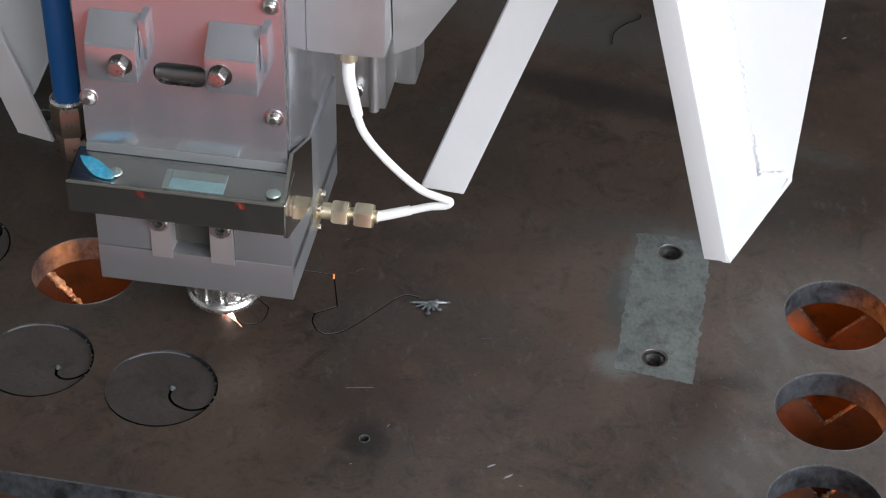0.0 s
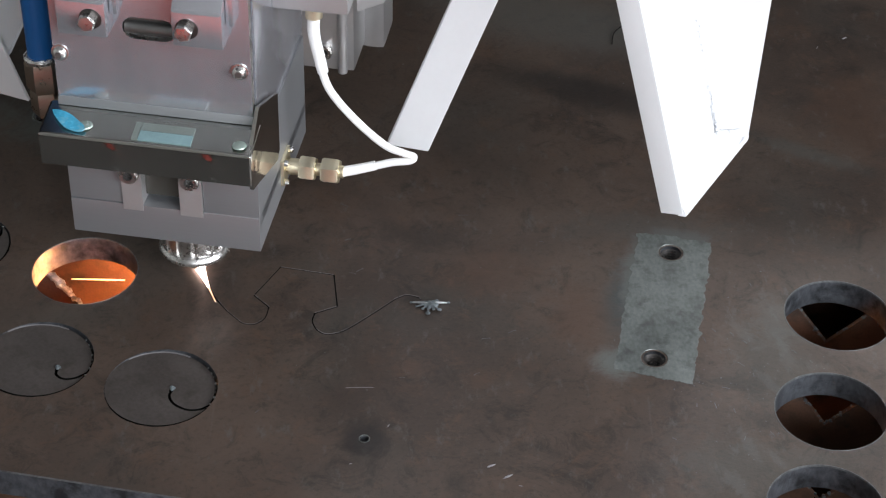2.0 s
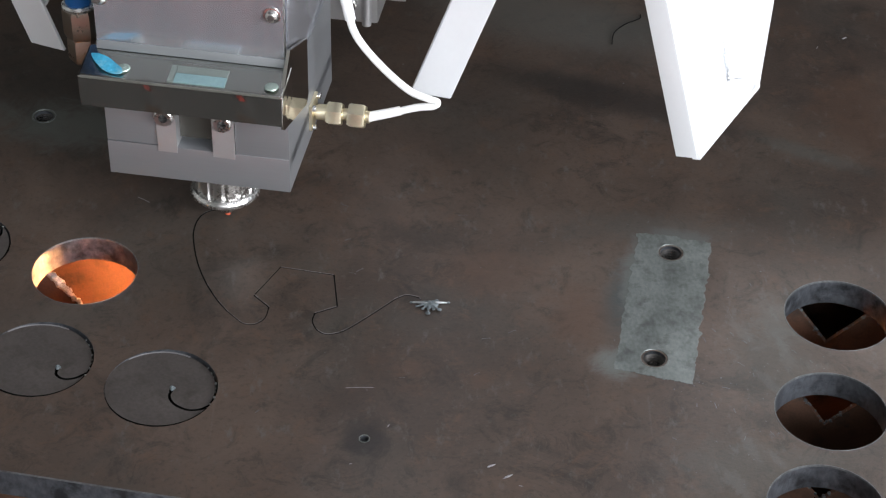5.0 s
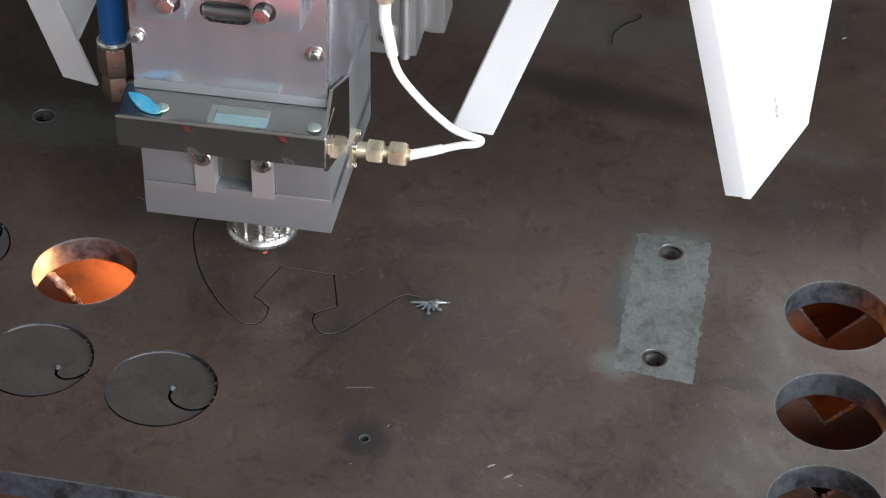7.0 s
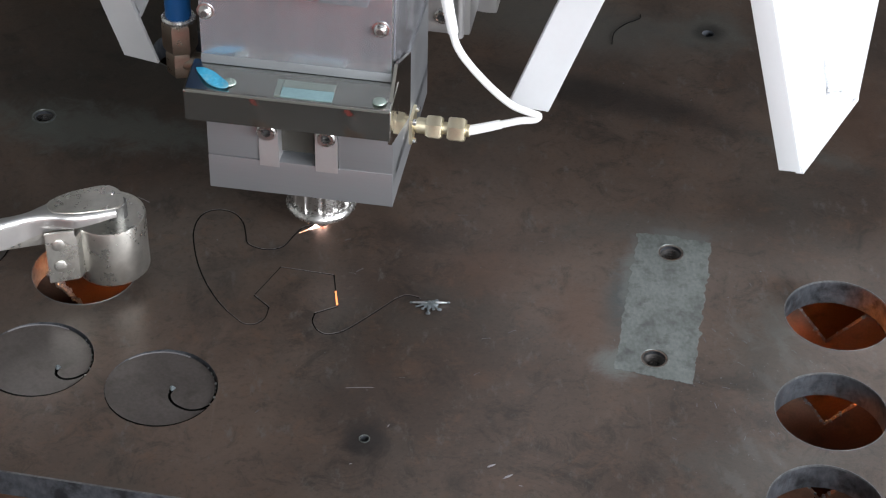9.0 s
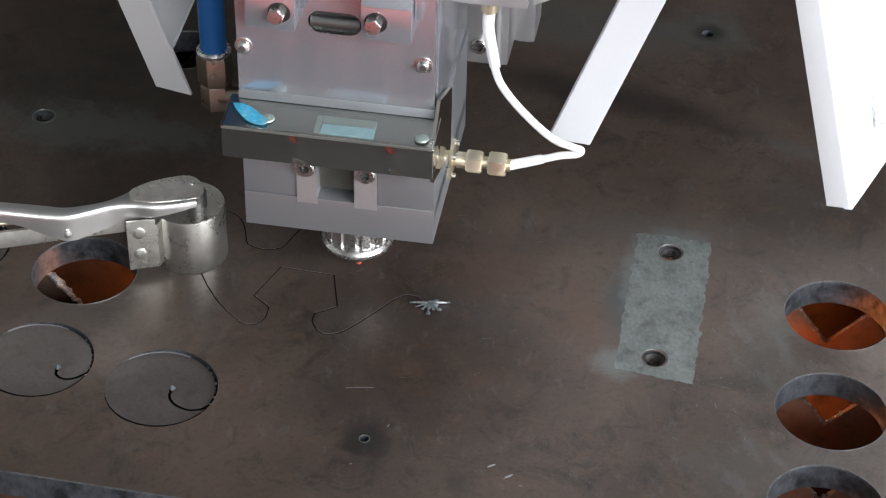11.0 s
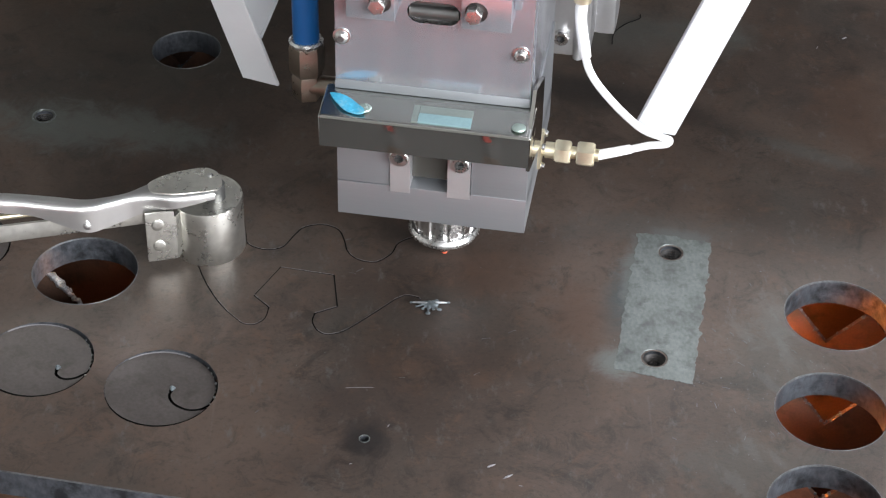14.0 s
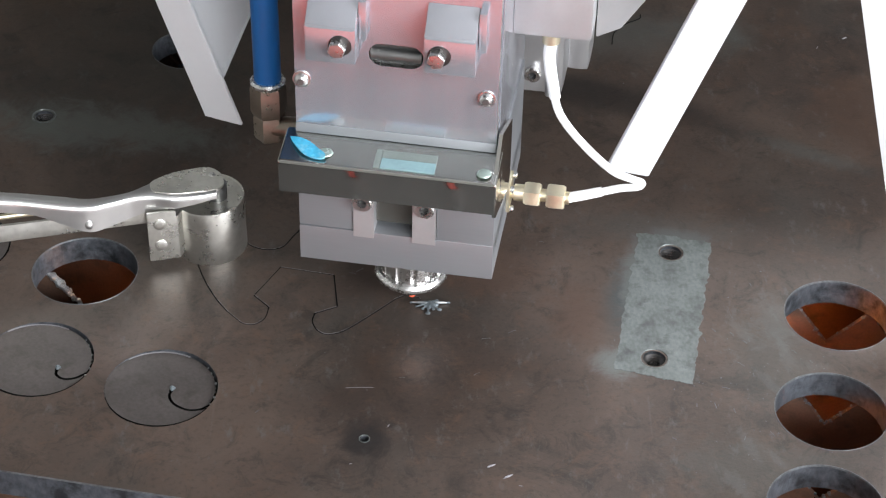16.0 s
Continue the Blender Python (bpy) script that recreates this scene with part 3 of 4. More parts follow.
# ---- loose bits on the plate ----
def slag_splash():
    """Frozen splashes round the first pierce."""
    rnd = random.Random(11)
    ob = thing("slag_splash", "grey frozen slag spikes round the first pierce", "slag")
    ob.matrix_world = pose(-0.0052, 0.6444, 0.0)
    bm = bmesh.new()
    for i in range(16):
        a = rnd.uniform(0, 2 * math.pi)
        bmesh.ops.create_icosphere(bm, subdivisions=2, radius=rnd.uniform(0.0006, 0.0014), matrix=Matrix.Translation((0.0022 * math.cos(a) * rnd.random(), 0.003 * math.sin(a) * rnd.random(), 0.0006)) @ Matrix.Rotation(a, 4, "Z") @ Matrix.Diagonal((1.6, 0.8, 0.8, 1)))
    part("lump", bm, CINDER, ob, "dark grey cinder lump", 0)
    for a, l in ((172, 0.0074), (9, 0.0080), (228, 0.0038), (196, 0.0052), (266, 0.0056), (301, 0.0036), (322, 0.0054), (38, 0.0040)):
        c, s = math.cos(radians(a)), math.sin(radians(a))
        tip = bmesh.new()
        bmesh.ops.create_icosphere(tip, subdivisions=1, radius=rnd.uniform(0.0006, 0.0010), matrix=Matrix.Translation((l * c, l * s, 0.0007)) @ Matrix.Diagonal((1.3, 0.9, 0.8, 1)))
        part("bead", tip, CINDER, ob, "", 0)
        part("spike", sweep([(0.0008 * c, 0.0008 * s, 0.0008), (l * 0.5 * c, l * 0.5 * s, 0.0011), (l * c, l * s, 0.0006)], (0.0008, 0.0003), 6, sub=3), SLAG if l > 0.0070 else CINDER, ob)


slag_splash()


def crumb(x, y, length, angle, mat, label):
    rnd = random.Random(int(x * 1e5))
    bm = bmesh.new()
    bmesh.ops.create_icosphere(bm, subdivisions=2, radius=0.5, matrix=Matrix.Diagonal((length, length * 0.20, length * 0.14, 1)))
    for v in bm.verts:
        v.co *= 1 + rnd.uniform(-0.18, 0.18)
    ob = tagged(finish("metal_chip", bm, mat, None, "", 0), label, "metal chip", "chips on the plate")
    ob.matrix_world = pose(x, y, length * 0.08, 0, 0, angle)


for x, y, l, a in ((0.0200, 0.5520, 0.0036, 28), (0.0262, 0.5464, 0.0042, 32), (0.0310, 0.5418, 0.0016, -10), (-0.0195, 0.5725, 0.0020, 60), (-0.0330, 0.5515, 0.0016, 15),
                   (0.1945, 0.8530, 0.0030, 30), (0.1800, 0.8440, 0.0024, 70)):
    crumb(x, y, l, a, LIP, "small bright steel chip lying on the plate")
wire = finish("wire_scrap", sweep([(0.0954, 0.8700, 0.0005), (0.0945, 0.8650, 0.0012), (0.0870, 0.8590, 0.0015), (0.0815, 0.8520, 0.001), (0.0800, 0.8428, 0.0005)], 0.00025, 8), DARK)
tagged(wire, "thin dark curved wire lying on the plate", "wire")
scratch = [((-0.0370, 0.5935), (-0.0260, 0.5940)), ((-0.134, 0.7130), (-0.1285, 0.7095))]
for a, b in scratch:
    part("scratch", ribbon([a, ((a[0] + b[0]) / 2, (a[1] + b[1]) / 2 + 0.0002), b], 0.0003, 0.0001), LIP, PLATE_OB, "bright scratch")

rnd = random.Random(21)
grit = bmesh.new()
for i in range(170):
    if i < 90:
        x, y = rnd.gauss(0.128, 0.022), rnd.gauss(0.600, 0.040)
    else:
        x, y = rnd.uniform(-0.19, 0.20), rnd.uniform(0.555, 0.86)
    if y < edge_y(x) + 0.004 or any((x - hx) ** 2 + (y - hy) ** 2 < (hr + 0.001) ** 2 for hx, hy, hr in HOLES):
        continue
    r = rnd.uniform(0.0001, 0.00024)
    bmesh.ops.create_icosphere(grit, subdivisions=1, radius=r, matrix=Matrix.Translation((x, y, r * 0.4)) @ Matrix.Rotation(rnd.uniform(0, 3), 4, "Z") @ Matrix.Diagonal((rnd.uniform(1, 2.4), 1, 0.6, 1)))
tagged(finish("grit", grit, WORN, None, "", 0), "fine bright metal grit strewn on the plate", "grit", kind="stuff")
scuffs = bmesh.new()
for i in range(46):
    x, y = (rnd.gauss(0.130, 0.018), rnd.gauss(0.602, 0.036)) if i < 34 else (rnd.uniform(-0.10, 0.06), rnd.uniform(0.56, 0.72))
    if y < edge_y(x) + 0.006 or any((x - hx) ** 2 + (y - hy) ** 2 < (hr + 0.006) ** 2 for hx, hy, hr in HOLES):
        continue
    a, l = radians(rnd.gauss(-62 if i < 34 else 20, 22)), rnd.uniform(0.0012, 0.0045)
    ribbon([(x, y), (x + l * 0.5 * math.cos(a), y + l * 0.5 * math.sin(a) + 0.0002), (x + l * math.cos(a), y + l * math.sin(a))], rnd.uniform(0.00012, 0.0003), 0.00008, 0.0001, scuffs)
tagged(part("scuff_marks", scuffs, WORN, PLATE_OB, "short bright scuff marks", 0), kind="stuff")

# ---- the cut ----
# the figure's outline: the stretch cut before the clip, and from there on with the second at which the beam passes
OLD = [(-0.0086, 0.6479), (-0.0103, 0.6496), (-0.0145, 0.6506), (-0.0180, 0.6490), (-0.0214, 0.6456), (-0.0325, 0.6339), (-0.0396, 0.6273), (-0.0459, 0.6251), (-0.0501, 0.6273),
       (-0.0525, 0.6325), (-0.0519, 0.6378)]
STRAIGHT = [(-0.0519, 0.6378), (-0.0429, 0.6424), (-0.0454, 0.6627), (-0.0680, 0.6671), (-0.0776, 0.6484), (-0.0709, 0.6411)]
BEND = [(-0.0709, 0.6411), (-0.0720, 0.6343), (-0.0760, 0.6303), (-0.0807, 0.6308), (-0.0845, 0.6345), (-0.0876, 0.6378)]
PATH = [(0.0, -0.0878, 0.6353), (0.5, -0.0923, 0.6418), (1.0, -0.0964, 0.6491), (1.5, -0.0997, 0.6562), (2.0, -0.1026, 0.6639), (2.5, -0.1047, 0.6715), (3.0, -0.1064, 0.6798),
        (3.5, -0.1073, 0.6873), (4.0, -0.1063, 0.6956), (4.4, -0.1030, 0.7012), (4.8, -0.0970, 0.7030), (5.2, -0.0909, 0.7006), (5.65, -0.0867, 0.6943), (6.1, -0.0849, 0.6868),
        (6.5, -0.0833, 0.6800), (7.0, -0.0758, 0.6763), (7.5, -0.0685, 0.6783), (8.0, -0.0644, 0.6856), (8.5, -0.0602, 0.6920), (9.0, -0.0522, 0.6942), (9.5, -0.0455, 0.6910),
        (10.0, -0.0425, 0.6838), (10.45, -0.0409, 0.6768), (10.8, -0.0379, 0.6725), (11.15, -0.0336, 0.6700), (11.5, -0.0279, 0.6698), (12.0, -0.0219, 0.6756), (12.5, -0.0192, 0.6827),
        (13.0, -0.0122, 0.6870), (13.5, -0.0046, 0.6855), (14.0, 0.0004, 0.6790), (14.5, -0.0004, 0.6713), (15.0, -0.0040, 0.6637), (15.5, -0.0079, 0.6570), (16.0, -0.0126, 0.6500)]
SHIFT = (0.0002, 0.0024)  # from the nozzle's axis to the slot


def at(t):
    """The nozzle's place on the plate at t, on a smooth curve through PATH."""
    k = max(i for i in range(len(PATH) - 1) if PATH[i][0] <= t or i == 0)
    q = [Vector(PATH[min(max(k + d, 0), len(PATH) - 1)]) for d in (-1, 0, 1, 2)]
    f = (t - q[1].x) / (q[2].x - q[1].x)
    d1 = (q[2] - q[0]) / max(q[2].x - q[0].x, 1e-6) * (q[2].x - q[1].x)
    d2 = (q[3] - q[1]) / max(q[3].x - q[1].x, 1e-6) * (q[2].x - q[1].x)
    f2, f3 = f * f, f ** 3
    v = q[1] * (2 * f3 - 3 * f2 + 1) + d1 * (f3 - 2 * f2 + f) + q[2] * (3 * f2 - 2 * f3) + d2 * (f3 - f2)
    return Vector((v.y, v.z, 0))


UP, DOWN = 0.0, -0.004
slots = []
corners = []
for a, b in zip(STRAIGHT, STRAIGHT[1:]):
    corners.append([a, b])
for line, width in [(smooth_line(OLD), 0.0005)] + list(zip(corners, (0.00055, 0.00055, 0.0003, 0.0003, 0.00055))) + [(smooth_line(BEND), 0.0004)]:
    part("cut_slot", kerf(line, width), [DARK, LIP], PLATE_OB, "thin dark strip painted as the shaded gap of the laser-cut slot", 0)
STEP = 0.4
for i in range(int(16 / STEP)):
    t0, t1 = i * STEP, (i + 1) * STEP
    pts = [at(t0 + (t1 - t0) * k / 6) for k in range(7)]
    ob = part("cut_slot", kerf([(p.x + SHIFT[0], p.y + SHIFT[1]) for p in pts]), [DARK, LIP], PLATE_OB, "thin dark strip painted as the shaded gap of the laser-cut slot", 0)
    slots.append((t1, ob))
# glowing strips laid on the slot, painted light for the fire that shows through from below
glow_slot = part("glowing_slot", ribbon([(-0.0430, 0.6432), (-0.0441, 0.6520)], 0.0007, 0.00030), ORANGE, PLATE_OB, "orange glowing strip painted as firelight through the slot", 0)
tip_slot = part("glowing_slot", ribbon([(-0.0452, 0.6600), (-0.0454, 0.6628)], 0.0006, 0.00030), ORANGE, PLATE_OB, "orange glowing strip painted as firelight through the slot", 0)


# ---- fire at the nozzle and below ----
def drop(length, r, h, mat, name, parent, label):
    """A tapered tongue of fire on the plate: round at the origin, pointed towards +x."""
    bm = bmesh.new()
    rings = []
    for k in range(15):
        f = k / 14
        x = -r + (length + r) * f
        w = r * (math.sqrt(max(0.0, 1 - (1 - min(1, f * (length + r) / r)) ** 2)) if f * (length + r) < r else max(0.0, 1 - x / length) ** 2.6 * 0.95 + 0.05)
        w = max(w, 0.00012)
        rings.append([bm.verts.new((x, w * math.cos(a), h * (w / r) * (0.5 + 0.5 * math.sin(a)))) for a in (2 * math.pi * i / 12 for i in range(12))])
    for k, (lo, hi) in enumerate(zip(rings, rings[1:])):
        for i in range(12):
            j = (i + 1) % 12
            bm.faces.new((lo[i], lo[j], hi[j], hi[i])).material_index = 1 if k > 8 else 0
    bm.faces.new(rings[0])
    bm.faces.new(list(reversed(rings[-1])))
    return part(name, bm, [mat, TAIL], parent, label, 60)


fire = thing("cutting_fire", "white-hot glow of the laser cut under the nozzle", "cutting flame")
long_tongue = drop(0.0245, 0.0028, 0.0030, HOT, "long_tongue", fire, "white-hot trail along the fresh cut")
short_tongue = drop(0.0115, 0.0020, 0.0022, HOT, "short_tongue", fire, "white-hot trail along the fresh cut")
bm = bmesh.new()
bmesh.ops.create_uvsphere(bm, u_segments=20, v_segments=12, radius=1, matrix=Matrix.Translation((0.0036, 0, 0.0035)) @ Matrix.Diagonal((0.0092, 0.0060, 0.0085, 1)))
flare = part("flare", bm, FLARE, fire, "blinding white plasma burst", 60)

jet = thing("spark_jet", "orange stream of sparks below the plate", "sparks")
bm = lathe([(0.001, -0.014), (0.002, -0.03), (0.004, -0.06), (0.007, -0.10)], 10)
part("stream", bm, JET, jet)
# Emissive rods added out of sight under the plate to light the slats.
fill_slats = thing("spark_spray", "hidden glowing spark rods added to light the slats", "sparks")
rnd = random.Random(8)
for i in range(8):
    a = Vector((-0.03 + 0.014 * (i % 5), (0.048 if i > 2 else 0) + rnd.uniform(-0.008, 0.008), rnd.uniform(-0.012, 0.012)))
    part("spark", rod(a, a + Vector((rnd.uniform(0.012, 0.02), rnd.uniform(-0.004, 0.004), rnd.uniform(-0.006, 0.004))), 0.0012, 6), SLAT_FILL, fill_slats)


# Added light for the left hole, kept behind its rim.
fill_left = thing("spark_spray", "hidden glowing spark rods added to light the left round hole", "sparks")
for i in range(4):
    a = Vector((-0.012 + 0.008 * i, rnd.uniform(-0.006, 0.006), rnd.uniform(-0.012, 0.012)))
    part("spark", rod(a, a + Vector((rnd.uniform(0.008, 0.014), rnd.uniform(-0.004, 0.004), rnd.uniform(-0.006, 0.004))), 0.0012, 6), LEFT_FILL, fill_left)


# Likewise hidden: rods added to throw orange on the right holes' walls.
fill_right = thing("spark_spray", "hidden glowing spark rods added to light the right round holes", "sparks")
for k, (hx, hy, hr) in enumerate(HOLES[:3]):
    for i in range((3, 1, 1)[k]):
        a = Vector((hx - 0.050 - 0.004 * i, hy + (0.015, 0.026, 0.034)[k] + rnd.uniform(-0.003, 0.003), -0.024))
        part("spark", rod(a, a + Vector((rnd.uniform(-0.002, 0.002), rnd.uniform(-0.003, 0.003), 0.008)), (0.0013, 0.0007, 0.0008)[k], 6), RIGHT_FILL, fill_right)

# single sparks that cross below the round hole
flying_spark = thing("flying_spark", "long glowing streak of a single spark", "sparks")
part("streak", lathe([(0.0002, -0.012), (0.0003, -0.004), (0.0004, 0.006), (0.0003, 0.012)], 8, turned((0, 0, 0), (1, 0, 0))), STREAK, flying_spark)
spark_burst = thing("spark_burst", "star of sparks thrown off the slat below the hole", "sparks")
for deg, length, r in ((143, 0.014, 0.0007), (50, 0.017, 0.0005), (24, 0.024, 0.0003), (-10, 0.010, 0.0004), (-34, 0.013, 0.0004), (212, 0.010, 0.0005), (96, 0.009, 0.0002), (258, 0.012, 0.0002), (281, 0.009, 0.0002), (166, 0.007, 0.0003)):
    d = Vector((math.cos(radians(deg)), 0.64 * math.sin(radians(deg)), 0.77 * math.sin(radians(deg))))
    part("spark", lathe([(r * 0.6, 0.0), (r, length * 0.3), (r * 0.8, length * 0.7), (r * 0.2, length)], 6, turned((0, 0, 0), d)), STREAK, spark_burst)


# ---- the cutting head ----
def hex_nut(a, b, r, bm=None):
    h = (Vector(b) - Vector(a)).length
    return lathe([(r * 0.9, 0), (r, h * 0.12), (r, h * 0.88), (r * 0.9, h)], 6, turned(a, b) @ Matrix.Rotation(radians(20), 4, "Z"), bm)


def button_screw(parent, x, y, z, r=0.0027):
    """A domed screw with a washer and a six-sided socket, facing -y."""
    m = turned((x, y, z), (x, y - 1, z))
    s = part("screw", lathe([(r, 0), (r, 0.0006), (r * 0.92, 0.0014), (r * 0.72, 0.0022), (r * 0.46, 0.0025)], 24, m), STEEL, parent, "bright domed screw")
    part("washer", lathe([(r * 1.25, 0), (r * 1.25, 0.0005), (r * 0.9, 0.0006)], 24, m), STEEL, s)
    part("socket", lathe([(r * 0.52, 0.0018), (r * 0.52, 0.00262)], 6, m), DULL, s)


def head():
    h = thing("laser_head", "aluminium laser cutting head with white brackets and cables", "laser head")
    # lower block
    part("nozzle_block", box(-0.0378, 0.0374, -0.0358, 0.046, 0.0440, 0.0600, 0.0004), ALU_BLOCK, h, "milled aluminium nozzle block")
    bm = box(-0.0378, -0.0168, -0.0355, 0.046, 0.0603, 0.092, 0.0004)
    box(0.0155, 0.0374, -0.0355, 0.046, 0.0545, 0.092, 0.0004, bm)
    box(-0.0166, 0.0153, -0.026, 0.046, 0.0603, 0.092, 0.0, bm)
    part("drawer_block", bm, ALU_BLOCK, h, "milled aluminium block with a window")
    for x0, x1, xs in ((-0.0166, -0.0086, -0.0126), (0.0062, 0.0152, 0.0112)):
        part("post_core", box(x0, x1, -0.0359, -0.027, 0.0604, 0.090), ALU_CAST, h)
        p = part("clamp_post", box(x0, x1, -0.0362, -0.0359, 0.0578, 0.090), ALU_CAST, h, "pale aluminium clamp post")
        m = turned((xs, -0.0362, 0.0765), (xs, -1, 0.0765))
        s = part("cap_screw", lathe([(0.0040, 0), (0.0040, 0.0030), (0.0034, 0.0036), (0.0019, 0.0036), (0.0019, 0.0014)], 24, m, cap=False), STEEL, p, "bright cap screw")
        part("socket", lathe([(0.0019, 0.0010), (0.0019, 0.0013)], 6, m), BLACK, s)
    part("lens_window", box(-0.0085, 0.0061, -0.0310, -0.0262, 0.0625, 0.090), LENS, h, "mirror-bright lens cartridge front")
    # mirror cover with its sloping top, thin shell bent round the drawer
    bm = hexa(bmesh.new(), [(-0.0410, -0.0525, 0.0880), (0.0395, -0.0525, 0.0880), (0.0395, -0.0350, 0.0880), (-0.0410, -0.0350, 0.0880),
                            (-0.0414, -0.0525, 0.1020), (0.0397, -0.0525, 0.1020), (0.0397, -0.0350, 0.1052), (-0.0414, -0.0350, 0.1052)], 0.0012, 3)
    cover = part("mirror_cover", bm, CHROME, h, "polished stainless drawer cover")
    dent = bmesh.new()
    grid = []
    for i in range(61):
        x = -0.0408 + 0.0801 * i / 60
        col = []
        for k in range(13):
            z = 0.0886 + 0.0126 * k / 12
            edge = min(1.0, min(i, 60 - i) / 6) * min(1.0, min(k, 12 - k) / 3)
            u = x + 0.3 * (z - 0.0945)
            bulge = 0.00024 * math.exp(-((u + 0.0125) / 0.0026) ** 2) + 0.00024 * math.exp(-((u - 0.0245) / 0.0026) ** 2)
            col.append(dent.verts.new((x, -0.05255 - 0.00012 - max(0.0, bulge) * edge, z)))
        grid.append(col)
    for a, b in zip(grid, grid[1:]):
        for k in range(12):
            dent.faces.new((a[k], b[k], b[k + 1], a[k + 1]))
    part("dented_front", dent, CHROME, cover, "dented mirror-bright front sheet", 80)
    part("cover_top", hexa(bmesh.new(), [(-0.0405, -0.0512, 0.1020), (0.0389, -0.0512, 0.1020), (0.0389, -0.0352, 0.1050), (-0.0405, -0.0352, 0.1050),
                                         (-0.0405, -0.0512, 0.10236), (0.0389, -0.0512, 0.10236), (0.0389, -0.0352, 0.10530), (-0.0405, -0.0352, 0.10530)]), SATIN, cover, "satin top of the cover", 0)
    leaf = [(-0.0388, -0.0412), (-0.0350, -0.0416), (-0.0306, -0.0430), (-0.0272, -0.0455), (-0.0244, -0.0480), (-0.0242, -0.0500), (-0.0268, -0.0504), (-0.0318, -0.0492), (-0.0350, -0.0466), (-0.0376, -0.0434)]
    bm = slab([smooth_line(leaf + leaf[:1], 3)[:-1]], 0.1026, 0.1032, 0)
    for v in bm.verts:
        v.co.z += (v.co.y + 0.0525) * 0.18 + 0.0003 * math.sin(v.co.x * 500) + 0.0004
    part("protective_film", bm, FILM, cover, "crumpled blue protective film")
    def on_top(x0, x1, y0, y1, lift=0.0006):
        """A thin sheet lying on the sloping top of the cover."""
        za, zb = (0.10236 + (y + 0.0512) * 0.1838 for y in (y0, y1))
        return hexa(bmesh.new(), [(x0, y0, za), (x1, y0, za), (x1, y1, zb), (x0, y1, zb), (x0, y0, za + lift), (x1, y0, za + lift), (x1, y1, zb + lift), (x0, y1, zb + lift)])
    part("film_strip", on_top(-0.0035, 0.0166, -0.0505, -0.0460), PALE, cover, "pale blue film strip")
    part("film_border", on_top(-0.0060, -0.0037, -0.0505, -0.0420), PAPER, cover, "whitish border of the film")
    part("film_back", on_top(-0.0035, 0.0166, -0.0458, -0.0420), PAPER, cover, "whitish border of the film")
    for x, y in ((-0.0245, -0.0462), (0.0345, -0.0480)):
        part("weld_spot", lathe([(0.0028, 0), (0.0025, 0.0005), (0.0013, 0.0008)], 20, pose(x, y, 0.1034)), GLASSY, cover, "glossy round spot")
    bm = bmesh.new()
    prof = [(-0.049, 0.0845), (-0.0115, 0.0710), (-0.0075, 0.0735), (-0.0072, 0.1000), (-0.0360, 0.1130), (-0.0490, 0.1015)]
    a = [bm.verts.new((0.0380, y, z)) for y, z in prof]
    b = [bm.verts.new((0.0394, y, z)) for y, z in prof]
    bm.faces.new(b)
    bm.faces.new(list(reversed(a)))
    for i in range(len(prof)):
        j = (i + 1) % len(prof)
        bm.faces.new((a[i], a[j], b[j], b[i]))
    part("side_cheek", bm, CHROME, h, "polished cheek plate", 0)
    # column and its front panel
    part("column", box(-0.0372, 0.0368, -0.0330, 0.0475, 0.0925, 0.340, 0.0006), ALU, h, "aluminium column")
    part("side_plate", box(0.0369, 0.0377, -0.0315, 0.0440, 0.1130, 0.340, 0.0002), ALU, h)
    loops = [[(-0.0376, 0.1085), (0.0372, 0.1085), (0.0372, 0.340), (-0.0376, 0.340)]]
    slot = [(-0.0055 + 0.0047 * math.cos(t), 0.1422 + 0.0047 * math.sin(t)) for t in (math.pi / 2 + math.pi * i / 12 for i in range(13))]
    slot += [(0.0050 + 0.0047 * math.cos(t), 0.1422 + 0.0047 * math.sin(t)) for t in (-math.pi / 2 + math.pi * i / 12 for i in range(13))]
    bm = slab(loops + [slot], 0.0332, 0.0362)
    bmesh.ops.transform(bm, matrix=Matrix.Rotation(radians(90), 4, "X"), verts=bm.verts)
    panel = part("front_panel", bm, [ALU, STEEL], h, "brushed aluminium front panel", 20)
    part("slot_floor", box(-0.0105, 0.0100, -0.03325, -0.0330, 0.1370, 0.1475), DULL, panel)
    part("slot_rod", rod((-0.0095, -0.0337, 0.1412), (0.0090, -0.0337, 0.1412), 0.0026), DULL, panel, "dull pin in the slot")
    part("bent_lip", hexa(bmesh.new(), [(-0.0378, -0.0374, 0.1052), (0.0373, -0.0374, 0.1052), (0.0373, -0.0335, 0.1052), (-0.0378, -0.0335, 0.1052),
                                        (-0.0378, -0.0364, 0.1086), (0.0373, -0.0364, 0.1086), (0.0373, -0.0335, 0.1086), (-0.0378, -0.0335, 0.1086)], 0.0006), ALU_BLOCK, h, "bent lower lip of the panel")
    for x, z in ((-0.0350, 0.1282), (0.0329, 0.1282), (0.0330, 0.1746), (-0.0350, 0.1746)):
        button_screw(panel, x, -0.0362, z)
    # two stop lugs with sloping tops
    for x0, x1, xb in ((-0.0315, -0.0132, -0.0195), (0.0112, 0.0297, 0.0160)):
        bm = hexa(bmesh.new(), [(x0, -0.0452, 0.1425), (x1, -0.0452, 0.1425), (x1, -0.0362, 0.1425), (x0, -0.0362, 0.1425),
                                (x0, -0.0452, 0.1572), (x1, -0.0452, 0.1572), (x1, -0.0362, 0.1664), (x0, -0.0362, 0.1664)], 0.0008)
        lug = part("stop_lug", bm, ALU, h, "aluminium stop lug with a set screw")
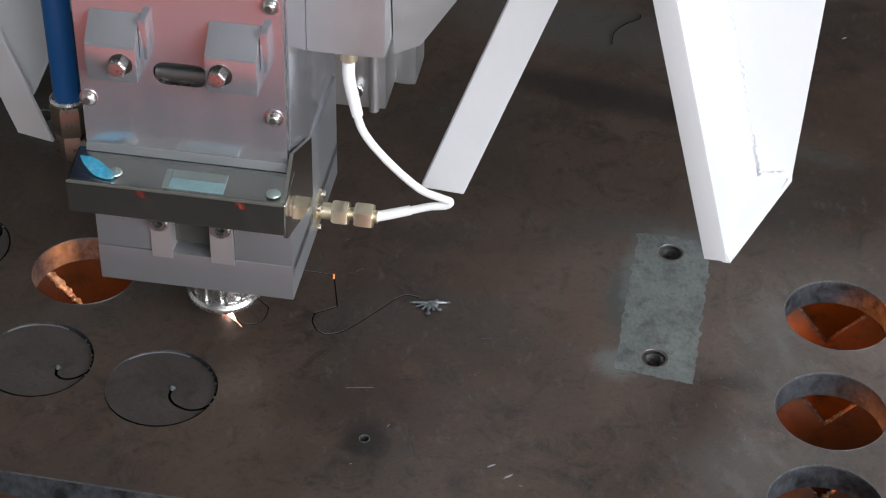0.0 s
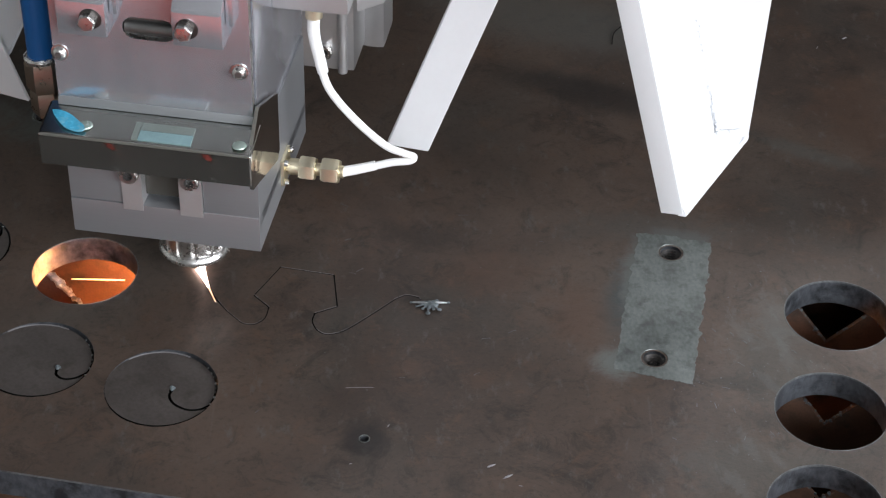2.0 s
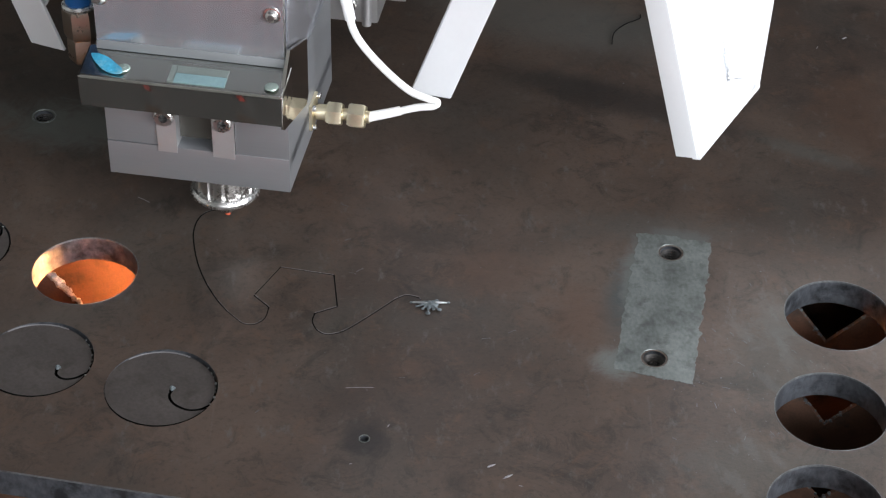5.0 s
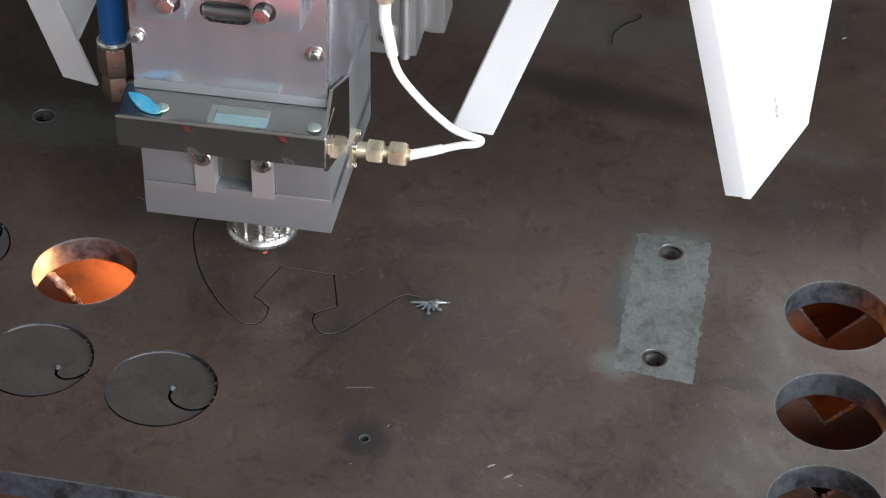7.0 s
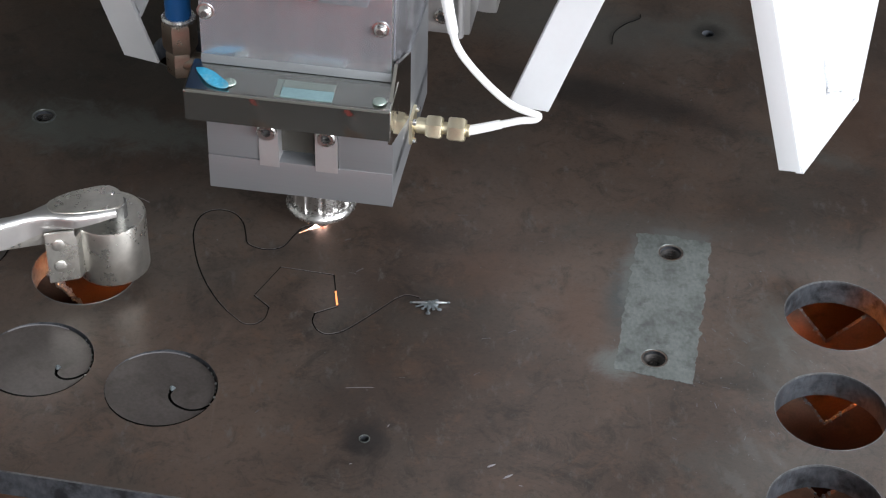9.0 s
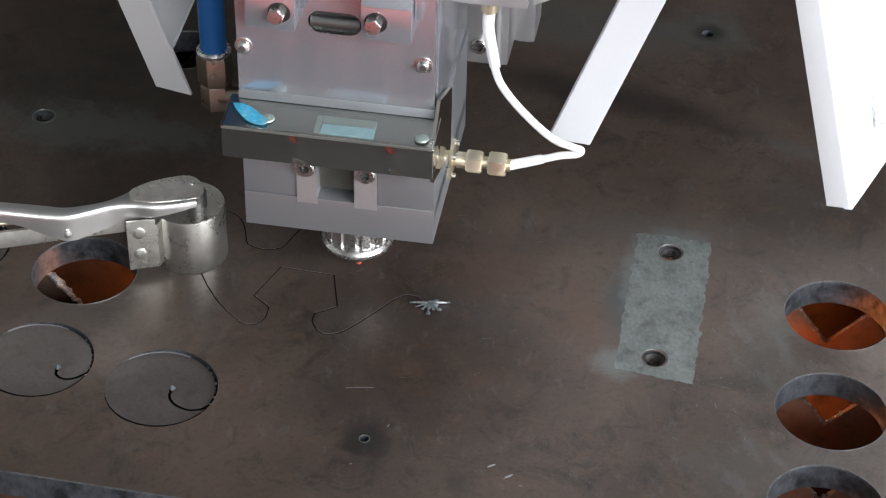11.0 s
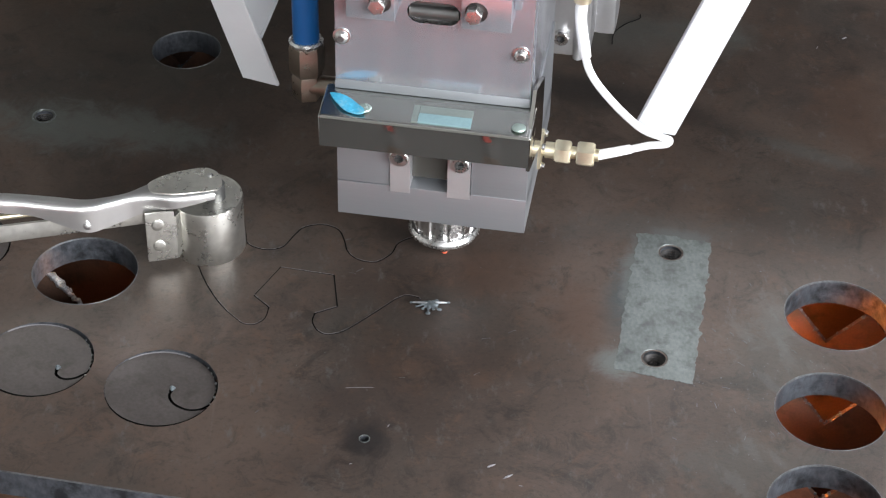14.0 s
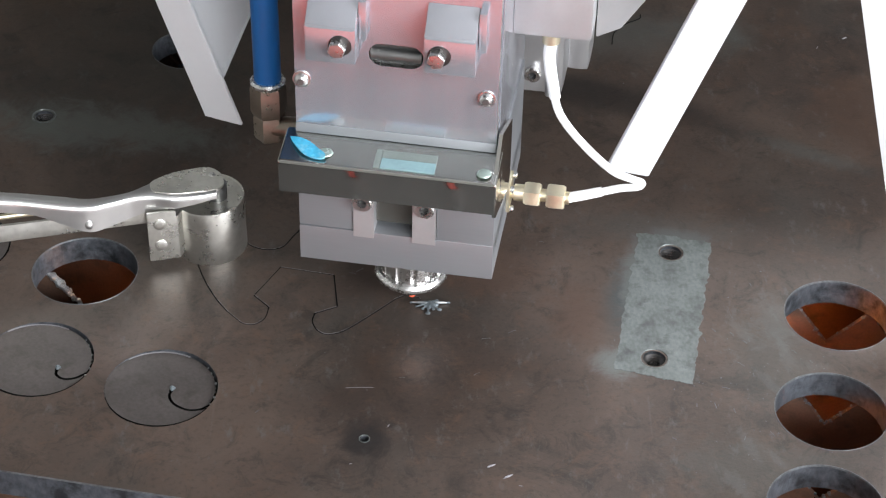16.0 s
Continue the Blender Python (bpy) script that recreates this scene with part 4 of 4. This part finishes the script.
        m = turned((xb, -0.0448, 0.1497), (xb, -1, 0.1497))
        # No hole is cut: a flat dark disc paints the shaded recess.
        part("screw_bore", lathe([(0.0042, 0.0), (0.0042, 0.00050), (0.0036, 0.00055)], 24, turned((xb + 0.0008, -0.0448, 0.1502), (xb + 0.0008, -1, 0.1502))), BORE, lug, "dark flat disc painted as a shaded bore")
        part("set_screw", lathe([(0.0033, 0.0005), (0.0034, 0.0030), (0.0030, 0.0037), (0.0012, 0.0038)], 6, m @ Matrix.Rotation(radians(12), 4, "Z")), STEEL, lug, "bright six-sided set screw", 20)
        part("tab", box(x1 + 0.0002, x1 + 0.0030, -0.0405, -0.0362, 0.1500, 0.1665, 0.0006), ALU, lug)
    # nozzle
    flutes = lambda k, a: 1 - 0.08 * max(0.0, math.sin(13 * a)) ** 0.5
    part("fluted_sleeve", lathe([(0.0128, 0.0168), (0.0128, 0.0440)], 312, ripple=flutes), STEEL, h, "fluted bright steel sleeve", 50)
    ring = part("clamping_ring", lathe([(0.0120, 0.0168), (0.0137, 0.0166), (0.0146, 0.0156), (0.0149, 0.0152), (0.0149, 0.0139), (0.0144, 0.0133), (0.0080, 0.0115), (0.0030, 0.0030), (0.0008, 0.0016)], 96), STEEL, h, "bright clamping ring", 40)
    teeth = lambda k, a: 1 + (0.010 if int(a / (2 * math.pi) * 192 + 0.5) % 2 else 0)
    part("knurl", lathe([(0.01495, 0.0140), (0.01495, 0.0150)], 192, ripple=teeth), STEEL, ring, "fine knurled edge", 0)
    # grey box with the cable gland
    part("sensor_box", box(0.0376, 0.0668, -0.0042, 0.0500, 0.1360, 0.340, 0.0015), ALU_CAST, h, "grey sensor housing")
    part("sensor_wedge", hexa(bmesh.new(), [(0.0672, 0.010, 0.1290), (0.0760, 0.018, 0.1290), (0.0760, 0.060, 0.1290), (0.0672, 0.060, 0.1290),
                                            (0.0672, 0.000, 0.200), (0.0960, 0.020, 0.160), (0.0960, 0.060, 0.160), (0.0672, 0.060, 0.200)], 0.001), ALU_CAST, h, "slanted grey cheek of the housing")
    g = part("gland", hex_nut((0.0508, 0.0085, 0.1359), (0.0508, 0.0085, 0.1300), 0.0046), GOLD, h, "gold hex gland")
    part("collar", rod((0.0508, 0.0085, 0.1300), (0.0508, 0.0085, 0.1262), 0.0034), GOLD, g)
    part("signal_cable", sweep([(0.0508, 0.0085, 0.1285), (0.0505, 0.009, 0.118), (0.0525, 0.010, 0.104), (0.0560, 0.010, 0.0920), (0.0655, 0.010, 0.0795), (0.0775, 0.010, 0.0685), (0.0860, 0.010, 0.0652),
                                (0.0896, 0.010, 0.0640), (0.0880, 0.0095, 0.0622), (0.0815, 0.009, 0.0610), (0.0740, 0.008, 0.0588), (0.0600, 0.006, 0.0552)], 0.0016, 12), CABLE, h, "white braided signal cable")
    part("cable_sleeve", sweep([(0.0508, 0.0085, 0.1275), (0.0505, 0.009, 0.118), (0.0525, 0.010, 0.105), (0.0535, 0.010, 0.1000)], (0.0025, 0.0022), 12), CABLE, h, "white shrink sleeve")
    part("cable_sleeve", sweep([(0.0605, 0.006, 0.0553), (0.0680, 0.007, 0.0573), (0.0745, 0.0082, 0.0590)], (0.0022, 0.0020), 12), CABLE, h, "white shrink sleeve")
    c = part("connector", rod((0.0374, 0.006, 0.0555), (0.0620, 0.006, 0.0555), 0.0026, 20), GOLD, h, "gold coaxial connector")
    part("flange", box(0.0374, 0.0388, 0.000, 0.0120, 0.0495, 0.0615, 0.0003), GOLD, c)
    for y, z in ((0.0012, 0.0602), (0.0012, 0.0508), (0.0108, 0.0602), (0.0108, 0.0508)):
        part("flange_screw", rod((0.0388, y, z), (0.0404, y, z), 0.0014, 12, 0.0003), STEEL, c, "tiny bright screw")
    part("hex_nut", hex_nut((0.0440, 0.006, 0.0555), (0.0505, 0.006, 0.0555), 0.0052), GOLD, c)
    part("hex_nut", hex_nut((0.0530, 0.006, 0.0555), (0.0602, 0.006, 0.0555), 0.0054), GOLD, c)
    part("thread_sleeve", rod((0.0400, 0.006, 0.0555), (0.0440, 0.006, 0.0555), 0.0034, 20), GOLD, c)
    # rear rails
    part("rail_block", box(0.0240, 0.0494, 0.0907, 0.125, 0.0456, 0.200, 0.0035), ALU_CAST, h, "rounded aluminium rail block")
    part("rail_block", box(0.0480, 0.0585, 0.1123, 0.135, 0.0448, 0.200, 0.0035), ALU_CAST, h, "rounded aluminium rail block")
    part("rail_groove", rod((0.0440, 0.0905, 0.0456), (0.0440, 0.0905, 0.200), 0.0022, 12), ALU_CAST, h)
    m = turned((0.0363, 0.0907, 0.0560), (0.0363, -1, 0.0560))
    s = part("rail_screw", lathe([(0.0036, 0), (0.0036, 0.0024), (0.0030, 0.0030), (0.0018, 0.0030), (0.0018, 0.0012)], 20, m, cap=False), STEEL, h, "dark socket screw")
    part("socket", lathe([(0.0018, 0.0008), (0.0018, 0.0012)], 6, m), BLACK, s)
    part("carriage", box(-0.060, 0.096, 0.1360, 0.180, 0.0860, 0.340, 0.002), ALU_CAST, h, "grey carriage plate")
    # Out of view; added to block top light from the plate round the head.
    part("axis_housing", box(-0.26, 0.24, 0.050, 0.36, 0.342, 0.80, 0.004), HOUSING, h, "dark unseen axis housing above, added to shade the plate")
    # air hose on the other side
    f = part("hose_nut", hex_nut((-0.0575, 0.001, 0.0845), (-0.0575, 0.001, 0.0985), 0.0072), BRONZE, h, "brown metal hose fitting")
    part("collar", lathe([(0.0068, 0), (0.0070, 0.0012), (0.0062, 0.0022)], 24, pose(-0.0575, 0.001, 0.0985)), STEEL, f, "bright collar")
    part("elbow", hex_nut((-0.0575, 0.001, 0.0730), (-0.0575, 0.001, 0.0843), 0.0063), BRONZE, f)
    part("stub", rod((-0.0560, 0.000, 0.0790), (-0.0370, 0.000, 0.0800), 0.0042, 16), BRONZE, f)
    part("air_hose", sweep([(-0.0575, 0.001, 0.0990), (-0.0578, 0.001, 0.140), (-0.0600, 0.003, 0.200), (-0.0640, 0.008, 0.340)], 0.0053, 20), BLUE, h, "blue plastic air hose")
    # white struts
    def strut(x0, x1, y, z0, z1, lean, name="strut"):
        top = 0.330
        d = lean * (top - z0)
        return part(name, hexa(bmesh.new(), [(x0, y, z0), (x1, y, z1), (x1, y + 0.004, z1), (x0, y + 0.004, z0),
                                             (x0 + d, y, top), (x1 + d, y, top), (x1 + d, y + 0.004, top), (x0 + d, y + 0.004, top)], 0.0012, 3), WHITE, h, "white-painted steel strut")
    strut(0.0735, 0.0912, 0.0360, 0.0490, 0.0478, 0.350)
    ls = part("strut", hexa(bmesh.new(), [(-0.0938, 0.0345, 0.0545), (-0.0768, 0.0292, 0.0556), (-0.0764, 0.0312, 0.0556), (-0.0934, 0.0365, 0.0545),
                                          (-0.1830, 0.0345, 0.330), (-0.1662, 0.0292, 0.330), (-0.1658, 0.0312, 0.330), (-0.1826, 0.0365, 0.330)], 0.0009, 3), WHITE, h, "white-painted steel strut")
    part("gusset", hexa(bmesh.new(), [(-0.0880, 0.0335, 0.0700), (-0.0850, 0.0375, 0.0740), (-0.0860, 0.0385, 0.0740), (-0.0890, 0.0345, 0.0700),
                                      (-0.1095, 0.0335, 0.1500), (-0.0556, 0.1280, 0.1500), (-0.0570, 0.1285, 0.1500), (-0.1110, 0.0345, 0.1500)]), WHITE, h, "white gusset behind the strut", 0)
    # tapered white bracket: side plate, back plate and foot
    lean = -0.258
    top = 0.330
    d = lean * (top - 0.0485)
    br = part("bracket", hexa(bmesh.new(), [(0.1893, 0.0135, 0.0475), (0.1982, 0.0122, 0.0485), (0.2085, 0.0690, 0.0490), (0.1995, 0.0690, 0.0480),
                                            (0.1893 + d, 0.0135, top), (0.1982 + d, 0.0122, top), (0.2085 + d, 0.0690, top), (0.1995 + d, 0.0690, top)], 0.0004), WHITE, h, "thick white-painted steel bracket")
    part("back_plate", hexa(bmesh.new(), [(0.2000, 0.0640, 0.0490), (0.2210, 0.0700, 0.0490), (0.2210, 0.0740, 0.0490), (0.2000, 0.0695, 0.0490),
                                          (0.2000 + d, 0.0640, top), (0.2290, 0.0700, top), (0.2290, 0.0740, top), (0.2000 + d, 0.0695, top)], 0.0006), WHITE, br)
    bm = bmesh.new()
    hexa(bm, [(0.1962, 0.0126, 0.0477), (0.1994, 0.0126, 0.0477), (0.2212, 0.0702, 0.0477), (0.2060, 0.0690, 0.0477),
              (0.1962, 0.0126, 0.0548), (0.1994, 0.0126, 0.0486), (0.2212, 0.0702, 0.0500), (0.2060, 0.0690, 0.0530)])
    part("foot", bm, WHITE, br, "", 0)
    part("foot_lip", sweep([(0.1996, 0.0146, 0.0486), (0.2098, 0.0408, 0.0494), (0.2200, 0.0672, 0.0502)], 0.0009, 8), WHITE, br, "rounded lip of the foot")
    rnd = random.Random(4)
    bm = bmesh.new()
    for i in range(150):
        f = i / 149
        bmesh.ops.create_icosphere(bm, subdivisions=1, radius=rnd.uniform(0.0009, 0.0014), matrix=Matrix.Translation((0.2088 + lean * 0.19 * f + rnd.gauss(0, 0.0003), 0.0655, 0.0520 + 0.19 * f)))
    for i in range(10):
        bmesh.ops.create_icosphere(bm, subdivisions=1, radius=rnd.uniform(0.0012, 0.0024), matrix=Matrix.Translation((0.2085 + 0.001 * i, 0.0655 + 0.0003 * i, 0.0520)))
    part("weld_seam", bm, WHITE, br, "lumpy painted weld seam", 60)
    return h


HEAD = head()
part("ember", lathe([(0.0001, 0.0005), (0.0007, 0.0004), (0.0012, 0.0002)], 20, pose(0.0002, 0.0004, 0), cap=False), EMBER, HEAD, "small red glow of the cut")


# ---- the clamp ----
def clamp():
    c = thing("grip_clamp", "shiny sheet-steel lever clamp with a round pot", "clamp")
    part("pot", lathe([(0.0150, 0.0), (0.0152, 0.0006), (0.0150, 0.0120), (0.0151, 0.0254), (0.0148, 0.0264), (0.0142, 0.0264), (0.0141, 0.0261), (0.002, 0.0261)], 64), GALV, c, "dented round sheet-steel pot", 30)
    fl = part("strap", box(-0.0272, -0.0152, -0.0120, -0.0106, 0.0042, 0.0290, 0.0005), GALV, c, "riveted strap")
    part("strap_bend", hexa(bmesh.new(), [(-0.0156, -0.0119, 0.0044), (-0.0146, -0.0119, 0.0044), (-0.0118, -0.0080, 0.0044), (-0.0130, -0.0070, 0.0044),
                                          (-0.0156, -0.0119, 0.0262), (-0.0146, -0.0119, 0.0262), (-0.0118, -0.0080, 0.0262), (-0.0130, -0.0070, 0.0262)], 0.0003), GALV, fl)
    for z in (0.0122, 0.0230):
        part("rivet", lathe([(0.0026, 0), (0.0026, 0.0004), (0.0022, 0.0006), (0.0008, 0.00064)], 24, turned((-0.0222, -0.0120, z), (-0.0222, -1, z))), GALV, fl, "flat domed rivet")
    part("arm", hexa(bmesh.new(), [(-0.30, -0.0084, 0.0200), (-0.0180, -0.0084, 0.0218), (-0.0180, -0.0070, 0.0218), (-0.30, -0.0070, 0.0200),
                                   (-0.30, -0.0084, 0.0325), (-0.0180, -0.0084, 0.0288), (-0.0180, -0.0070, 0.0288), (-0.30, -0.0070, 0.0325)], 0.0004), GALV, c, "flat steel arm")
    # lever: a bent channel over the pot
    # along it: x, front edge, height, back edge, lower rim of the front wall
    rows = [(0.0024, -0.0098, 0.0342, 0.0040, 0.0310), (-0.0069, -0.0110, 0.0348, 0.0062, 0.0303), (-0.0152, -0.0112, 0.0354, 0.0048, 0.0296), (-0.0240, -0.0092, 0.0360, 0.0002, 0.0288),
            (-0.0330, -0.0094, 0.0366, -0.0046, 0.0264), (-0.0423, -0.0122, 0.0374, -0.0068, 0.0254), (-0.0505, -0.0142, 0.0381, -0.0075, 0.0254), (-0.0601, -0.0132, 0.0393, -0.0056, 0.0296),
            (-0.0704, -0.0115, 0.0410, -0.0042, 0.0346), (-0.0773, -0.0105, 0.0423, -0.0035, 0.0362), (-0.0850, -0.0102, 0.0438, -0.0032, 0.0380), (-0.0940, -0.0100, 0.0454, -0.0029, 0.0398), (-0.1300, -0.0095, 0.0520, -0.0015, 0.0470), (-0.2800, -0.0090, 0.0800, 0.0000, 0.0750)]
    fine = []
    for k in range(len(rows) - 1):
        q = [rows[min(max(k + d, 0), len(rows) - 1)] for d in (-1, 0, 1, 2)]
        for n in range(5):
            f = n / 5
            row = [b + (c2 - b) * f for b, c2 in zip(q[1], q[2])]
            for u in (1, 2, 3, 4):
                p0, p1, p2, p3 = (w[u] for w in q)
                row[u] = 0.5 * (2 * p1 + (p2 - p0) * f + (2 * p0 - 5 * p1 + 4 * p2 - p3) * f * f + (3 * p1 - p0 - 3 * p2 + p3) * f ** 3)
            fine.append(row)
    fine.append(list(rows[-1]))
    bm = bmesh.new()
    secs = []
    r = 0.0023
    for x, yf, z, yb, low in fine:
        low = min(low, z - r - 0.0008)
        arc = [(yf + r - r * math.cos(t), z - r + r * math.sin(t)) for t in (math.pi / 2 * n / 5 for n in range(6))]
        sec = [(yf, low), (yf, z - r - 0.0004)] + arc + [(yf + r + 0.0004, z - 0.00005), (yb - 0.0006, z - 0.0003), (yb - 0.0002, z - 0.0005), (yb, z - 0.0009), (yb, z - 0.0016), (yf + 0.0011, z - 0.0018), (yf + 0.0011, low)]
        secs.append([bm.verts.new((x, y, q)) for y, q in sec])
    for a, b in zip(secs, secs[1:]):
        for i in range(len(a)):
            j = (i + 1) % len(a)
            bm.faces.new((a[i], a[j], b[j], b[i]))
    bm.faces.new(secs[0])
    bm.faces.new(list(reversed(secs[-1])))
    lv = part("lever", bm, TIN, c, "bright bent sheet-steel lever", 35)
    nose = smooth_line([(-0.0225, -0.0068), (-0.0152, -0.0088), (-0.0069, -0.0088), (0.0020, -0.0080), (0.0048, -0.0066), (0.0064, -0.0030), (0.0058, 0.0028), (0.0036, 0.0062), (0.0002, 0.0078), (-0.0070, 0.0070), (-0.0150, 0.0050), (-0.0229, 0.0005), (-0.0240, -0.0035), (-0.0225, -0.0068)], 4)[:-1]
    bm = slab([nose], 0.0338, 0.03475, 0)
    for v in bm.verts:
        v.co.z -= v.co.x * 0.066
    part("lever_nose", bm, GALV, lv, "dull rounded end plate of the lever", 30)
    part("pin", rod((0.0022, 0.0022, 0.0338), (0.0022, 0.0022, 0.0352), 0.0014, 16, 0.0004), STEEL, lv)
    part("pivot", lathe([(0.0016, 0), (0.0015, 0.0010), (0.0006, 0.0014)], 16, turned((-0.0508, -0.0143, 0.0292), (-0.0508, -1, 0.0292))), STEEL, lv, "bright pivot pin")
    part("eccentric", lathe([(0.0042, 0.0255), (0.0042, 0.0330), (0.0038, 0.0335)], 24, pose(0.0034, -0.0020, 0)), DULL, c, "round lug under the lever")
    part("rod", rod((-0.0640, -0.0085, 0.0345), (-0.30, -0.0085, 0.0345), 0.0012, 12), GOLD, c, "thin brass-coloured rod")
    return c


CLAMP = clamp()


# ---- motion ----
def motions():
    times = [0.25 * i for i in range(65)]
    walk(HEAD, [(t, Matrix.Translation(at(t)) @ TURN) for t in times])
    # the fire runs with the nozzle and trails back along the cut
    rows, turn = [], None
    for t in times:
        d = at(max(t - 0.9, 0)) - at(max(t, 0.25))
        a = math.atan2(d.y, d.x)
        if turn is not None:
            a = turn + (a - turn + math.pi) % (2 * math.pi) - math.pi
        turn = a
        p = at(t)
        rows.append((t, Matrix.Translation((p.x + SHIFT[0], p.y + SHIFT[1], 0)) @ Matrix.Rotation(a, 4, "Z")))
    walk(fire, rows)
    walk(jet, [(t, Matrix.Translation(at(t))) for t in times])

    def shows(ob, spans, deep):
        """ob stands above the plate during the spans and sinks into it between them."""
        keys = [(0.0, 0.0 if spans[0][0] <= 0 else -deep)]
        for a, b in spans:
            if a > 0:
                keys += [(a - 0.15, -deep), (a, 0.0)]
            if b < 16:
                keys += [(b, 0.0), (b + 0.15, -deep)]
        keys.append((16.0, 0.0 if spans[-1][1] >= 16 else -deep))
        walk(ob, [(t, pose(0, 0, z)) for t, z in keys])
    shows(long_tongue, [(0.6, 2.6), (3.7, 4.3)], 0.004)
    shows(short_tongue, [(0.0, 0.6), (2.5, 3.7), (7.7, 9.4), (11.1, 13.3)], 0.004)
    shows(flare, [(2.65, 3.65)], 0.02)
    shows(glow_slot, [(7.8, 10.2)], 0.003)
    shows(tip_slot, [(0.0, 0.7)], 0.003)
    walk(fill_slats, [(0.0, pose(0.125, 0.642, -0.050)), (0.7, pose(0.115, 0.642, -0.050)), (1.4, pose(-0.02, 0.90, -0.075)), (6.0, pose(-0.02, 0.90, -0.075)), (6.8, pose(0.110, 0.642, -0.050)), (16.0, pose(0.125, 0.642, -0.050))])
    walk(fill_left, [(0.0, pose(-0.075, 0.622, -0.060)), (0.5, pose(-0.085, 0.650, -0.060)), (1.1, pose(-0.110, 0.690, -0.044)), (2.5, pose(-0.112, 0.692, -0.044)), (3.0, pose(-0.120, 0.692, -0.036)),
                      (6.5, pose(-0.120, 0.692, -0.034)), (7.1, pose(-0.116, 0.692, -0.040)), (7.6, pose(-0.104, 0.692, -0.055)), (8.2, pose(-0.080, 0.690, -0.060)), (9.4, pose(-0.020, 0.664, -0.027)), (11.5, pose(0.010, 0.658, -0.035)), (13.0, pose(-0.010, 0.900, -0.085)), (16.0, pose(-0.010, 0.920, -0.085))])
    away = (-0.07, 0.69, -0.075)
    walk(flying_spark, [(0.0, pose(*away)), (1.9, pose(*away)), (2.0, pose(-0.155, 0.710, -0.045)), (2.1, pose(-0.09, 0.72, -0.06)), (2.9, pose(-0.09, 0.70, -0.06, 0, -10, 0)), (3.0, pose(-0.148, 0.7108, -0.045, 0, -11, 0)),
                        (3.1, pose(-0.09, 0.72, -0.06, 0, -20, 0)), (3.9, pose(-0.09, 0.70, -0.06, 0, 50, 0)), (4.0, pose(-0.1494, 0.702, -0.047, 0, 62, 0)), (4.1, pose(-0.09, 0.71, -0.06, 0, 40, 0)), (16.0, pose(*away))])
    walk(spark_burst, [(0.0, pose(*away)), (6.38, pose(-0.07, 0.70, -0.07)), (6.45, pose(-0.164, 0.7135, -0.045)), (6.55, pose(-0.164, 0.7135, -0.045)), (6.62, pose(-0.07, 0.72, -0.07)), (16.0, pose(*away))])
    walk(fill_right, [(0.0, pose(0.004, 0, 0)), (0.6, pose(-0.004, 0, -0.001)), (1.3, pose(-0.16, 0.034, -0.03)), (5.0, pose(-0.16, 0.034, -0.03)), (6.5, pose(-0.045, 0.009, -0.006)), (8.0, pose(-0.035, 0.007, -0.004)), (11.3, pose(-0.008, 0.002, -0.002)), (13.5, pose(0, 0, 0)), (14.5, pose(-0.002, 0, -0.001)), (15.4, pose(-0.008, 0.002, -0.001)), (16.0, pose(-0.034, 0.007, -0.004))])
    for t, ob in slots:
        walk(ob, [(0.0, pose(0, 0, DOWN)), (max(t - 0.2, 0.05), pose(0, 0, DOWN)), (t - 0.05, pose(0, 0, UP)), (16.0, pose(0, 0, UP))])
    yaw = 14.0
    walk(CLAMP, [(0.0, pose(-0.42, 0.560, 0.030, 0, 0, 18)), (7.0, pose(-0.30, 0.600, 0.014, 0, 0, 18)), (7.6, pose(-0.218, 0.625, 0.007, 0, 0, 17)), (8.0, pose(-0.1895, 0.641, 0.011, 0, 0, 16)),
                 (8.3, pose(-0.1735, 0.6536, 0.0160, 0, 0, 16)), (8.6, pose(-0.1535, 0.6576, 0.0155, 0, 0, 16)), (9.0, pose(-0.1365, 0.6589, 0.007, 0, 0, 16)), (9.2, pose(-0.1263, 0.6678, 0.009, 0, 0, 16)),
                 (10.2, pose(-0.108, 0.6745, 0.003, 0, 0, 14)), (11.3, pose(-0.1058, 0.6760, 0, 0, 0, yaw)), (12.5, pose(-0.1050, 0.6760, 0, 0, 0, yaw)), (13.0, pose(-0.1027, 0.6788, 0, 0, 0, yaw)),
                 (14.0, pose(-0.0992, 0.6816, 0, 0, 0, yaw)), (14.6, pose(-0.0985, 0.6820, 0, 0, 0, yaw)), (16.0, pose(-0.0985, 0.6820, 0, 0, 0, yaw))])


motions()
